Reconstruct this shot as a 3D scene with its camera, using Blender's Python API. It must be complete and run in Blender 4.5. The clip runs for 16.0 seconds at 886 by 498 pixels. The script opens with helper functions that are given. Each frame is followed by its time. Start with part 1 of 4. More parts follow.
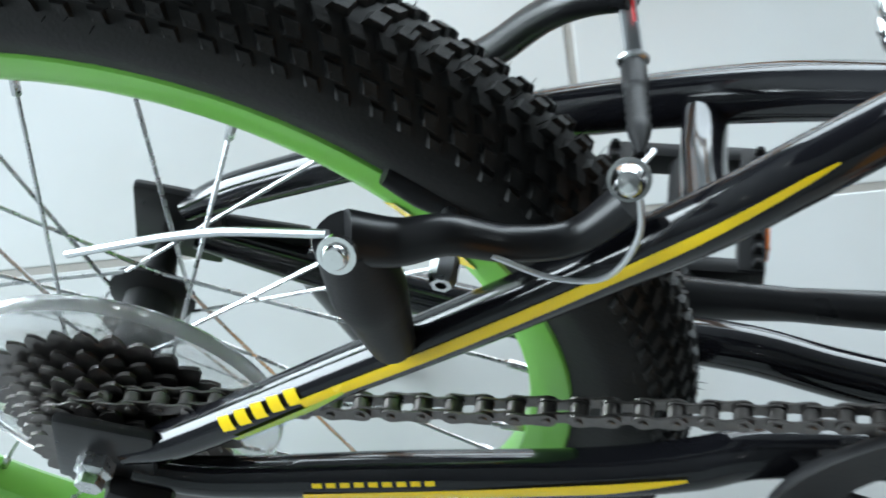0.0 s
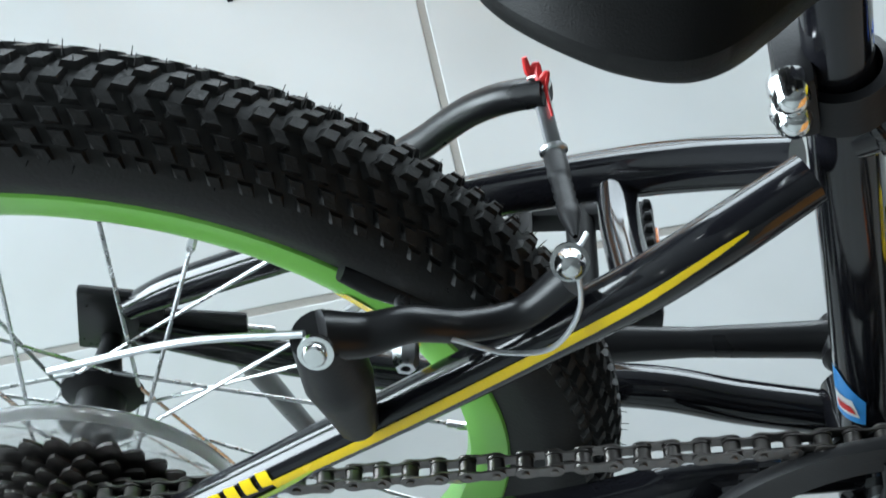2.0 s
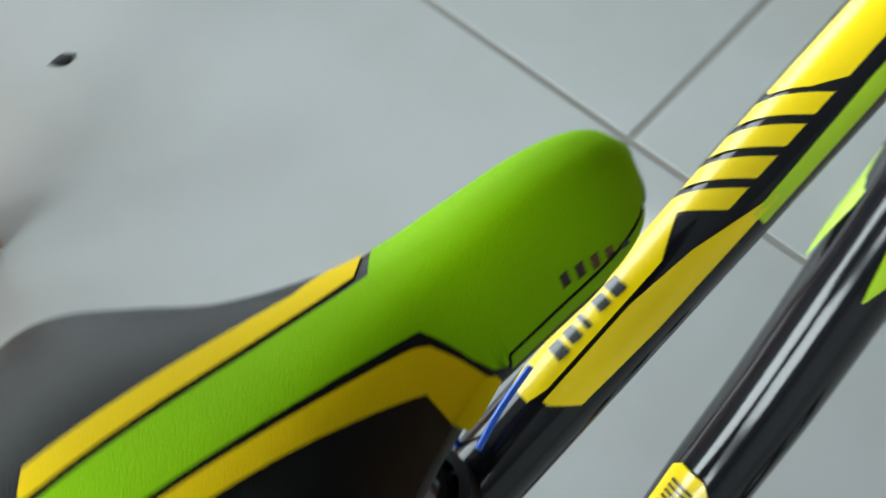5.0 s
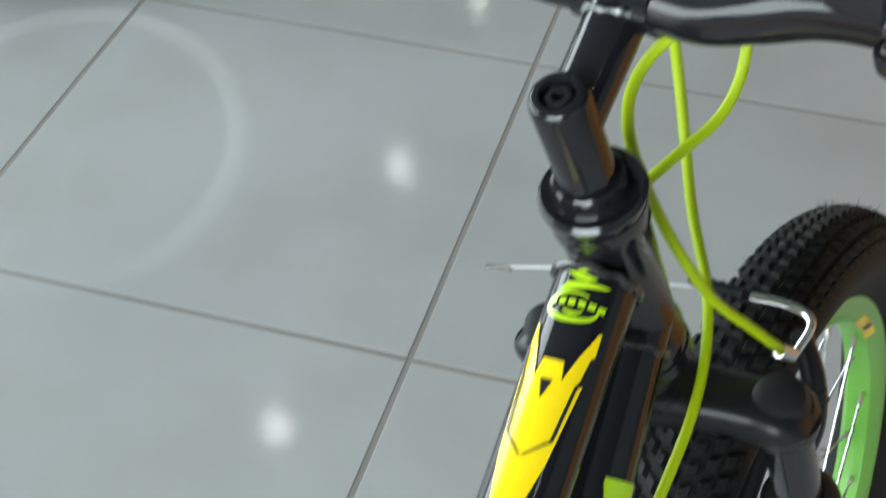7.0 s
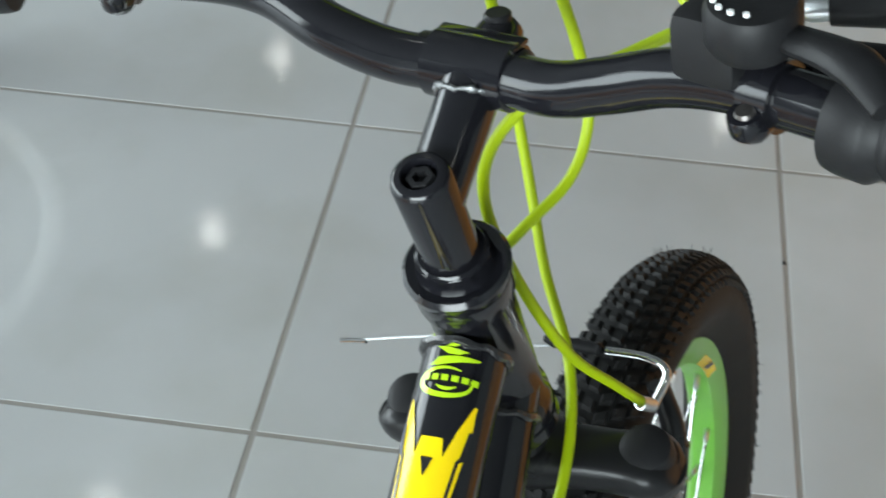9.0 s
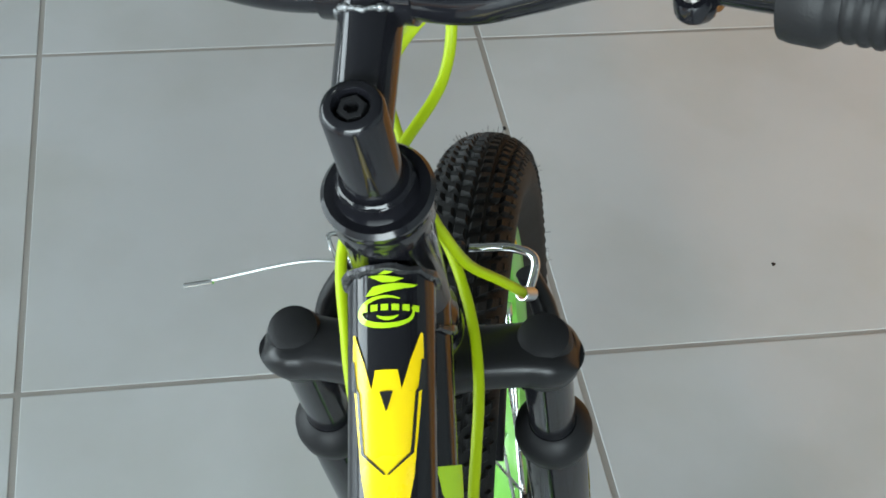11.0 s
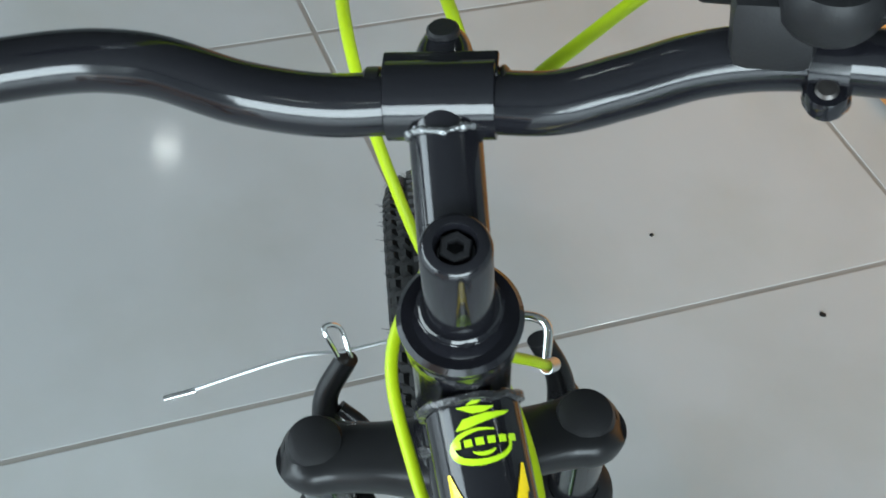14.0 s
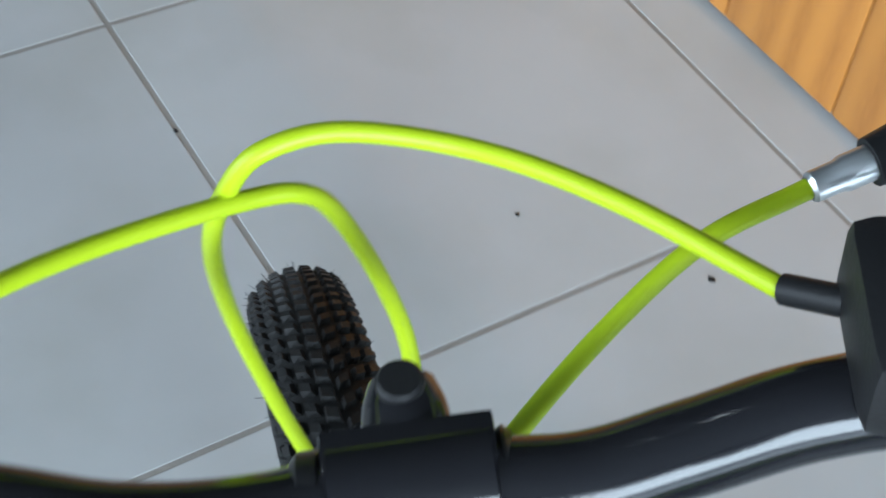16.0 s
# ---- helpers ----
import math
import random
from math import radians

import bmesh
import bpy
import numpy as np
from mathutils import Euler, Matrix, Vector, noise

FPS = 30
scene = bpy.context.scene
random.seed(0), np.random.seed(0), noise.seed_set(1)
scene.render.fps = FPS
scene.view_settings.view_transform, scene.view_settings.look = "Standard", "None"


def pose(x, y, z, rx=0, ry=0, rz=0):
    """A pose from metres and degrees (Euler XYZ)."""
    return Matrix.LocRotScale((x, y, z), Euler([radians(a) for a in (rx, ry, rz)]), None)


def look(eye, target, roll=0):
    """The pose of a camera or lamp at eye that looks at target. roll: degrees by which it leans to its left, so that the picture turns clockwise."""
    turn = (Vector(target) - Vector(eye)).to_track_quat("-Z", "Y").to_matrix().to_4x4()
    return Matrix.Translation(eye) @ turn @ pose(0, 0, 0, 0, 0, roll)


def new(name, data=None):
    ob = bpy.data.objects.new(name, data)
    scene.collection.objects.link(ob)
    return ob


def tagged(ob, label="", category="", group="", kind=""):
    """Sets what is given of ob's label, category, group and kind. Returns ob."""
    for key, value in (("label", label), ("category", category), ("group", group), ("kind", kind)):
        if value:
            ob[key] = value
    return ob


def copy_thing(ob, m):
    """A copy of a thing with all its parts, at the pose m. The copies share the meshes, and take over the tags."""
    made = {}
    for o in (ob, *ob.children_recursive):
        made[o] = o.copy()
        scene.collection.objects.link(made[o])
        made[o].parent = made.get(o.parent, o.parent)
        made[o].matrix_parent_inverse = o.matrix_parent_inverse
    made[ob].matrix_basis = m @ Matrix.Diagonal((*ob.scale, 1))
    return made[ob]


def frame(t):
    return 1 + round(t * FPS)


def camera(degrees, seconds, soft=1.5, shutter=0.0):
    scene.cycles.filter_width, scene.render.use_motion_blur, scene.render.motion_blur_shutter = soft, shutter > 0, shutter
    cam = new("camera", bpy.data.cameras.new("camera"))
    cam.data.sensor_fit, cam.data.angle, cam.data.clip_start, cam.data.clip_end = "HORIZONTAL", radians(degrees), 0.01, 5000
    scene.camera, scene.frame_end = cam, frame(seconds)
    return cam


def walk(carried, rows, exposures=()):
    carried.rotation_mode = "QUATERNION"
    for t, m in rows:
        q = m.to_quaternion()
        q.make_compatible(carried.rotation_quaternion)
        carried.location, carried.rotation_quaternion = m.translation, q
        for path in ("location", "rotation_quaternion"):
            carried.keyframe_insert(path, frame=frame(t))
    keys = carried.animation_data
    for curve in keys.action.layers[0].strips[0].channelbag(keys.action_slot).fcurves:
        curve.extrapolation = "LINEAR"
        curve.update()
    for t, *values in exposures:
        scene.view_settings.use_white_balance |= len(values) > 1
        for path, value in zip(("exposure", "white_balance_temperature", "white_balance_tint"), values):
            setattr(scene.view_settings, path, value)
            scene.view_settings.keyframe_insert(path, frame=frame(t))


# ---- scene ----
PATH = [
    (0, (0.245, -0.211, 0.863), (-0.054, 0.696, -0.894), -12.3),
    (0.5, (0.23, -0.229, 0.921), (0.09, 0.652, -0.87), -6.3),
    (1, (0.223, -0.231, 0.935), (0.105, 0.622, -0.871), -7.0),
    (1.5, (0.211, -0.226, 0.932), (0.13, 0.654, -0.863), -5.6),
    (2, (0.208, -0.221, 0.927), (0.127, 0.734, -0.829), -5.8),
    (2.5, (0.217, -0.177, 0.931), (0.09, 0.77, -0.826), -9.7),
    (3, (0.207, -0.121, 0.933), (0.155, 0.763, -0.86), -7.2),
    (3.5, (0.221, -0.108, 0.942), (0.234, 0.802, -0.839), -8.2),
    (4, (0.248, -0.105, 0.944), (0.357, 0.817, -0.828), -9.5),
    (4.5, (0.255, -0.093, 0.949), (0.553, 0.826, -0.802), -9.5),
    (5, (0.237, -0.065, 0.966), (0.811, 0.739, -0.773), -2.2),
    (5.2, (0.235, -0.047, 0.985), (0.874, 0.65, -0.778), -1.6),
    (7.3, (0.357, -0.015, 1.097), (1.748, 0.608, -0.198), 0.3),
    (7.5, (0.346, 0.0, 1.099), (1.762, 0.577, -0.191), 0.0),
    (8, (0.334, 0.013, 1.097), (1.787, 0.542, -0.171), -0.1),
    (8.5, (0.341, -0.007, 1.098), (1.793, 0.531, -0.168), 1.1),
    (9, (0.349, -0.003, 1.099), (1.818, 0.449, -0.181), 2.4),
    (9.5, (0.349, 0.031, 1.108), (1.837, 0.272, -0.206), 4.5),
    (9.7, (0.347, 0.046, 1.109), (1.844, 0.185, -0.21), 5.6),
    (11.8, (0.354, 0.118, 1.084), (1.809, 0.058, -0.287), 5.3),
    (12, (0.343, 0.115, 1.085), (1.81, 0.077, -0.275), 5.5),
    (12.5, (0.354, 0.115, 1.076), (1.837, 0.086, -0.265), 5.5),
    (13, (0.372, 0.123, 1.077), (1.862, 0.081, -0.257), 4.7),
    (13.5, (0.409, 0.173, 1.088), (1.842, -0.037, -0.292), 6.0),
    (14, (0.439, 0.214, 1.095), (1.823, -0.135, -0.306), 6.6),
    (14.5, (0.469, 0.23, 1.085), (1.847, -0.168, -0.31), 6.4),
    (15, (0.52, 0.234, 1.071), (1.888, -0.216, -0.317), 8.0),
    (15.5, (0.585, 0.232, 1.07), (1.897, -0.306, -0.341), 11.2),
    (16, (0.65, 0.202, 1.068), (1.845, -0.367, -0.432), 7.0),
]
cam = camera(33.48, 16.0, soft=1.7, shutter=0.5)
LEAN = -9.5  # the bicycle leans on its side stand
EXPOSURES = [(0, 0.54, 6300, 13), (3.0, 0.54, 6300, 13), (4.3, 0.22, 6500, 13), (5.2, 0.08, 6600, 12), (9.5, 0.24, 6550, 12), (12.0, 0.23, 6350, 10), (14.5, 0.28, 6100, 10), (16.0, 0.32, 5800, 13)]
walk(cam, [(t, look(eye, target, roll)) for t, eye, target, roll in PATH], EXPOSURES)

# ---- light ----
world = bpy.data.worlds.new("world")
scene.world = world
world.use_nodes = True
wn = world.node_tree
sky = wn.nodes.new("ShaderNodeTexSky")
sky.sky_type, sky.sun_disc, sky.sun_elevation, sky.sun_rotation = "NISHITA", False, radians(50), radians(40)
wn.nodes["Background"].inputs["Strength"].default_value = 0.12
wn.links.new(sky.outputs[0], wn.nodes["Background"].inputs[0])
CEIL = 3.0


def area(name, m, sx, sy, power, colour):
    lamp = bpy.data.lights.new(name, "AREA")
    lamp.shape, lamp.size, lamp.size_y, lamp.energy, lamp.color = "RECTANGLE", sx, sy, power, colour
    ob = new(name, lamp)
    ob.matrix_world = m
    return ob


area("shopfront_daylight", look((0.5, 4.85, 1.5), (0.5, 0, 0.6)), 6.0, 2.4, 320, (0.82, 0.95, 0.97))
area("doorway_daylight", look((-3.85, 0.4, 1.5), (0.5, 0.2, 0.5)), 4.0, 2.4, 430, (0.82, 0.95, 0.97))

# ---- materials ----


def mat(name, colour, rough=0.5, metal=0.0, coat=0.0, bump=0.0, scale=400.0, vary=0.15, stain=30.0, rvary=0.1, spec=0.5):
    m = bpy.data.materials.new(name)
    m.use_nodes = True
    nt = m.node_tree
    b = nt.nodes["Principled BSDF"]
    b.inputs["Metallic"].default_value, b.inputs["Coat Weight"].default_value = metal, coat
    b.inputs["Specular IOR Level"].default_value = spec
    b.inputs["Coat Roughness"].default_value = 0.04
    tc = nt.nodes.new("ShaderNodeTexCoord")
    big, fine = nt.nodes.new("ShaderNodeTexNoise"), nt.nodes.new("ShaderNodeTexNoise")
    big.inputs["Scale"].default_value, big.inputs["Detail"].default_value = stain, 4
    fine.inputs["Scale"].default_value, fine.inputs["Detail"].default_value = scale, 3
    ramp = nt.nodes.new("ShaderNodeMix")
    ramp.data_type = "RGBA"
    lo = [max(c * (1 - vary), 0) for c in colour]
    hi = [min(c * (1 + vary), 1) for c in colour]
    ramp.inputs[6].default_value, ramp.inputs[7].default_value = (*lo, 1), (*hi, 1)
    rr = nt.nodes.new("ShaderNodeMapRange")
    rr.inputs["To Min"].default_value, rr.inputs["To Max"].default_value = max(rough - rvary, 0.02), min(rough + rvary, 1)
    link = nt.links.new
    link(tc.outputs["Object"], big.inputs["Vector"])
    link(tc.outputs["Object"], fine.inputs["Vector"])
    link(big.outputs["Fac"], ramp.inputs[0])
    link(ramp.outputs[2], b.inputs["Base Color"])
    link(big.outputs["Fac"], rr.inputs["Value"])
    link(rr.outputs[0], b.inputs["Roughness"])
    if bump:
        bp = nt.nodes.new("ShaderNodeBump")
        bp.inputs["Strength"].default_value, bp.inputs["Distance"].default_value = bump, 0.001
        link(fine.outputs["Fac"], bp.inputs["Height"])
        link(bp.outputs[0], b.inputs["Normal"])
    return m


def emitter(name, colour, strength):
    m = bpy.data.materials.new(name)
    m.use_nodes = True
    b = m.node_tree.nodes["Principled BSDF"]
    b.inputs["Base Color"].default_value = (*colour, 1)
    b.inputs["Emission Color"].default_value, b.inputs["Emission Strength"].default_value = (*colour, 1), strength
    return m


BLACK = mat("gloss_black_paint", (0.007, 0.007, 0.009), 0.12, coat=0.12, bump=0.02, rvary=0.05, spec=0.4)
SATIN = mat("satin_black_paint", (0.010, 0.010, 0.011), 0.30, bump=0.05, spec=0.28)
PLASTIC = mat("black_plastic", (0.011, 0.011, 0.012), 0.45, bump=0.12, scale=900, spec=0.2)
RUBBER = mat("tyre_rubber", (0.013, 0.013, 0.013), 0.62, bump=0.25, scale=500, vary=0.35, spec=0.2)
KNOB = mat("tread_rubber", (0.012, 0.012, 0.012), 0.55, bump=0.35, scale=700, vary=0.5, stain=90, spec=0.24)
GREEN = mat("green_rim_paint", (0.17, 0.48, 0.06), 0.34, coat=0.3, vary=0.08, bump=0.02)
LIME = mat("lime_cable_housing", (0.34, 0.455, 0.003), 0.42, vary=0.06, bump=0.03, spec=0.3)
DECAL_Y = mat("yellow_decal", (0.84, 0.60, 0.002), 0.25, coat=0.15, vary=0.05)
DECAL_G = mat("lime_decal", (0.38, 0.60, 0.008), 0.22, coat=0.5, vary=0.05)
DECAL_K = mat("black_decal", (0.012, 0.012, 0.012), 0.25, coat=0.3)
DECAL_B = mat("blue_sticker", (0.05, 0.30, 0.72), 0.35)
DECAL_W = mat("white_sticker", (0.78, 0.78, 0.78), 0.35)
DECAL_R = mat("red_plastic", (0.62, 0.02, 0.02), 0.4)
SADDLE = mat("saddle_vinyl", (0.008, 0.008, 0.008), 0.39, bump=0.22, scale=1500, vary=0.2, stain=18, spec=0.09)
SAD_Y = mat("saddle_yellow_vinyl", (0.68, 0.46, 0.001), 0.58, bump=0.25, scale=1500, vary=0.07, stain=20, spec=0.06)
SAD_G = mat("saddle_green_vinyl", (0.20, 0.43, 0.0), 0.58, bump=0.25, scale=1500, vary=0.07, stain=20, spec=0.06)
STEEL = mat("steel", (0.55, 0.56, 0.57), 0.28, metal=1.0, vary=0.15, stain=120)
CHROME = mat("chrome", (0.78, 0.78, 0.78), 0.10, metal=1.0, vary=0.08)
DARKSTEEL = mat("dark_chain_steel", (0.13, 0.12, 0.115), 0.34, metal=0.9, vary=0.4, stain=200)
ALU = mat("brushed_aluminium", (0.66, 0.68, 0.70), 0.34, metal=1.0, vary=0.1)
CLEAR = mat("clear_plastic", (0.9, 0.92, 0.92), 0.08)
CLEAR.node_tree.nodes["Principled BSDF"].inputs["Transmission Weight"].default_value = 0.92
CLEAR.node_tree.nodes["Principled BSDF"].inputs["IOR"].default_value = 1.25
BLUE = mat("blue_tie_plastic", (0.02, 0.14, 0.75), 0.35)
ORANGE = mat("amber_reflector", (0.75, 0.16, 0.01), 0.2)
WALL = mat("painted_wall", (0.26, 0.28, 0.275), 0.7, bump=0.1, scale=120, vary=0.04, stain=2)
CEILM = mat("ceiling_paint", (0.12, 0.125, 0.125), 0.8, vary=0.03, stain=2)
GROUT = mat("grout", (0.27, 0.255, 0.235), 0.8, bump=0.4, scale=300, vary=0.25, stain=8)


def tile_material():
    m = bpy.data.materials.new("polished_grey_tile")
    m.use_nodes = True
    nt = m.node_tree
    b = nt.nodes["Principled BSDF"]
    link = nt.links.new
    geo, info = nt.nodes.new("ShaderNodeNewGeometry"), nt.nodes.new("ShaderNodeObjectInfo")
    big, fine, spots = (nt.nodes.new("ShaderNodeTexNoise") for _ in range(3))
    for n, s, d in ((big, 3.2, 6), (fine, 90, 4), (spots, 4.5, 5)):
        n.inputs["Scale"].default_value, n.inputs["Detail"].default_value = s, d
        link(geo.outputs["Position"], n.inputs["Vector"])
    mix = nt.nodes.new("ShaderNodeMix")
    mix.data_type = "RGBA"
    mix.inputs[6].default_value, mix.inputs[7].default_value = (0.40, 0.41, 0.412, 1), (0.51, 0.525, 0.53, 1)
    m1 = nt.nodes.new("ShaderNodeMath")
    m1.operation = "MULTIPLY_ADD"
    m1.inputs[1].default_value = 0.25
    link(info.outputs["Random"], m1.inputs[0])
    link(big.outputs["Fac"], m1.inputs[2])
    link(m1.outputs[0], mix.inputs[0])
    dirt = nt.nodes.new("ShaderNodeMix")
    dirt.data_type, dirt.blend_type = "RGBA", "MULTIPLY"
    rs = nt.nodes.new("ShaderNodeMapRange")
    rs.inputs["From Min"].default_value, rs.inputs["From Max"].default_value = 0.46, 0.70
    rs.inputs["To Min"].default_value, rs.inputs["To Max"].default_value = 0.0, 0.55
    link(spots.outputs["Fac"], rs.inputs["Value"])
    link(rs.outputs[0], dirt.inputs[0])
    link(mix.outputs[2], dirt.inputs[6])
    dirt.inputs[7].default_value = (0.84, 0.82, 0.76, 1)
    link(dirt.outputs[2], b.inputs["Base Color"])
    rr = nt.nodes.new("ShaderNodeMapRange")
    rr.inputs["To Min"].default_value, rr.inputs["To Max"].default_value = 0.05, 0.11
    link(big.outputs["Fac"], rr.inputs["Value"])
    link(rr.outputs[0], b.inputs["Roughness"])
    bp = nt.nodes.new("ShaderNodeBump")
    bp.inputs["Strength"].default_value, bp.inputs["Distance"].default_value = 0.04, 0.001
    link(fine.outputs["Fac"], bp.inputs["Height"])
    link(bp.outputs[0], b.inputs["Normal"])
    return m


def wood_material(name, light, dark, axis):
    m = bpy.data.materials.new(name)
    m.use_nodes = True
    nt = m.node_tree
    b = nt.nodes["Principled BSDF"]
    link = nt.links.new
    tc, info = nt.nodes.new("ShaderNodeTexCoord"), nt.nodes.new("ShaderNodeObjectInfo")
    mp = nt.nodes.new("ShaderNodeMapping")
    mp.inputs["Scale"].default_value = [0.12 if k == axis else 1.0 for k in range(3)]
    add = nt.nodes.new("ShaderNodeVectorMath")
    add.operation = "MULTIPLY_ADD"
    comb = nt.nodes.new("ShaderNodeCombineXYZ")
    for k in range(3):
        link(info.outputs["Random"], comb.inputs[k])
    link(comb.outputs[0], add.inputs[0])
    add.inputs[1].default_value = (7, 5, 9)
    link(tc.outputs["Object"], add.inputs[2])
    link(add.outputs[0], mp.inputs["Vector"])
    wave, fine, knot = nt.nodes.new("ShaderNodeTexWave"), nt.nodes.new("ShaderNodeTexNoise"), nt.nodes.new("ShaderNodeTexVoronoi")
    wave.wave_type, wave.rings_direction = "RINGS", "Y"
    wave.inputs["Scale"].default_value, wave.inputs["Distortion"].default_value, wave.inputs["Detail"].default_value = 6, 9, 4
    fine.inputs["Scale"].default_value, fine.inputs["Detail"].default_value = 260, 4
    knot.inputs["Scale"].default_value = 4.5
    link(mp.outputs[0], wave.inputs["Vector"])
    link(mp.outputs[0], fine.inputs["Vector"])
    link(add.outputs[0], knot.inputs["Vector"])
    mix = nt.nodes.new("ShaderNodeMix")
    mix.data_type = "RGBA"
    mix.inputs[6].default_value, mix.inputs[7].default_value = (*light, 1), (*dark, 1)
    m1 = nt.nodes.new("ShaderNodeMath")
    m1.operation = "MULTIPLY"
    link(wave.outputs["Fac"], m1.inputs[0])
    link(fine.outputs["Fac"], m1.inputs[1])
    link(m1.outputs[0], mix.inputs[0])
    kr = nt.nodes.new("ShaderNodeMapRange")
    kr.inputs["From Min"].default_value, kr.inputs["From Max"].default_value = 0.06, 0.11
    kr.inputs["To Min"].default_value, kr.inputs["To Max"].default_value = 0.85, 0.0
    link(knot.outputs["Distance"], kr.inputs["Value"])
    km = nt.nodes.new("ShaderNodeMix")
    km.data_type = "RGBA"
    link(kr.outputs[0], km.inputs[0])
    link(mix.outputs[2], km.inputs[6])
    km.inputs[7].default_value = (0.10, 0.035, 0.010, 1)
    link(km.outputs[2], b.inputs["Base Color"])
    b.inputs["Roughness"].default_value = 0.38
    b.inputs["Coat Weight"].default_value = 0.25
    bp = nt.nodes.new("ShaderNodeBump")
    bp.inputs["Strength"].default_value, bp.inputs["Distance"].default_value = 0.15, 0.001
    link(fine.outputs["Fac"], bp.inputs["Height"])
    link(bp.outputs[0], b.inputs["Normal"])
    return m


TILE = tile_material()
PINE = wood_material("varnished_pine", (0.50, 0.205, 0.038), (0.30, 0.105, 0.018), 2)
OAK = wood_material("varnished_beech", (0.60, 0.27, 0.07), (0.44, 0.17, 0.035), 2)

# ---- mesh helpers ----
V = Vector


def put(name, verts, faces, material, parent=None, label="", smooth=True, kind=""):
    me = bpy.data.meshes.new(name)
    me.from_pydata([tuple(v) for v in verts], [], faces)
    me.update()
    bm = bmesh.new()
    bm.from_mesh(me)
    bmesh.ops.recalc_face_normals(bm, faces=bm.faces)
    bm.to_mesh(me)
    bm.free()
    me.materials.append(material)
    if smooth:
        for p in me.polygons:
            p.use_smooth = True
        me.set_sharp_from_angle(angle=radians(42))
    ob = new(name, me)
    if parent:
        ob.parent = parent
    if label or kind:
        tagged(ob, label, kind=kind)
    return ob


def join(*shapes):
    vs, fs = [], []
    for v, f in shapes:
        n = len(vs)
        vs += list(v)
        fs += [tuple(i + n for i in q) for q in f]
    return vs, fs


def smooth_path(pts, n=8):
    """Catmull-Rom through the points."""
    pts = [V(p) for p in pts]
    if len(pts) < 3 or n < 2:
        return pts
    out = []
    ext = [pts[0] * 2 - pts[1]] + pts + [pts[-1] * 2 - pts[-2]]
    for i in range(1, len(ext) - 2):
        a, b, c, d = ext[i - 1:i + 3]
        for k in range(n):
            t = k / n
            out.append(0.5 * ((2 * b) + (c - a) * t + (2 * a - 5 * b + 4 * c - d) * t * t + (3 * b - a - 3 * c + d) * t ** 3))
    return out + [pts[-1]]


def frames(pts, up=(0, 0, 1)):
    """Along, side and up at each point of a path."""
    out, ref = [], V(up)
    for i, p in enumerate(pts):
        a = (pts[min(i + 1, len(pts) - 1)] - pts[max(i - 1, 0)]).normalized()
        s = a.cross(ref)
        if s.length < 1e-4:
            s = a.cross(V((1, 0, 0)))
        s.normalize()
        u = s.cross(a).normalized()
        ref = u
        out.append((a, s, u))
    return out


def tube(pts, r, seg=16, n=8, squash=1.0, cap=True, up=(0, 0, 1)):
    """A swept tube; r is one radius or one per given point; squash widens it sideways."""
    rs = [r] * len(pts) if isinstance(r, (int, float)) else list(r)
    path = smooth_path(pts, n)
    m = len(path)
    fr = frames(path, up)
    vs, fs = [], []
    for i, p in enumerate(path):
        k = i / (m - 1) * (len(rs) - 1)
        j = min(int(k), len(rs) - 2) if len(rs) > 1 else 0
        rad = rs[j] + (rs[min(j + 1, len(rs) - 1)] - rs[j]) * (k - j)
        _, s, u = fr[i]
        for q in range(seg):
            w = 2 * math.pi * q / seg
            vs.append(p + s * (math.sin(w) * rad * squash) + u * (math.cos(w) * rad))
    for i in range(m - 1):
        for q in range(seg):
            fs.append((i * seg + q, i * seg + (q + 1) % seg, (i + 1) * seg + (q + 1) % seg, (i + 1) * seg + q))
    if cap:
        fs += [tuple(range(seg)), tuple((m - 1) * seg + q for q in range(seg))]
    return vs, fs


def lathe(profile, base, axis, seg=40, closed=False):
    """Turns (radius, height) pairs round an axis."""
    base, axis = V(base), V(axis).normalized()
    s = axis.orthogonal().normalized()
    u = axis.cross(s)
    vs, fs = [], []
    m = len(profile)
    for q in range(seg):
        w = 2 * math.pi * q / seg
        d = s * math.cos(w) + u * math.sin(w)
        for r, h in profile:
            vs.append(base + d * r + axis * h)
    for q in range(seg):
        for i in range(m if closed else m - 1):
            a, b = q * m + i, q * m + (i + 1) % m
            c, e = ((q + 1) % seg) * m + (i + 1) % m, ((q + 1) % seg) * m + i
            fs.append((a, b, c, e))
    return vs, fs


def rod(a, b, r, seg=12, bevel=0.0):
    a, b = V(a), V(b)
    h = (b - a).length
    k = min(bevel or r * 0.15, h * 0.4)
    return lathe([(0.00001, 0), (r - k, 0), (r, k), (r, h - k), (r - k, h), (0.00001, h)], a, b - a, seg)


def box(m, sx, sy, sz, bevel=0.002, taper=1.0):
    """A bevelled box in the pose m; taper narrows the top."""
    bm = bmesh.new()
    bmesh.ops.create_cube(bm, size=1)
    for v in bm.verts:
        k = taper if v.co.z > 0 else 1
        v.co = V((v.co.x * sx * k, v.co.y * sy * k, v.co.z * sz))
    if bevel:
        bmesh.ops.bevel(bm, geom=list(bm.edges), offset=min(bevel, min(sx, sy, sz) * 0.45), segments=2, affect="EDGES", profile=0.6)
    bm.verts.index_update()
    out = [m @ v.co for v in bm.verts], [tuple(v.index for v in f.verts) for f in bm.faces]
    bm.free()
    return out


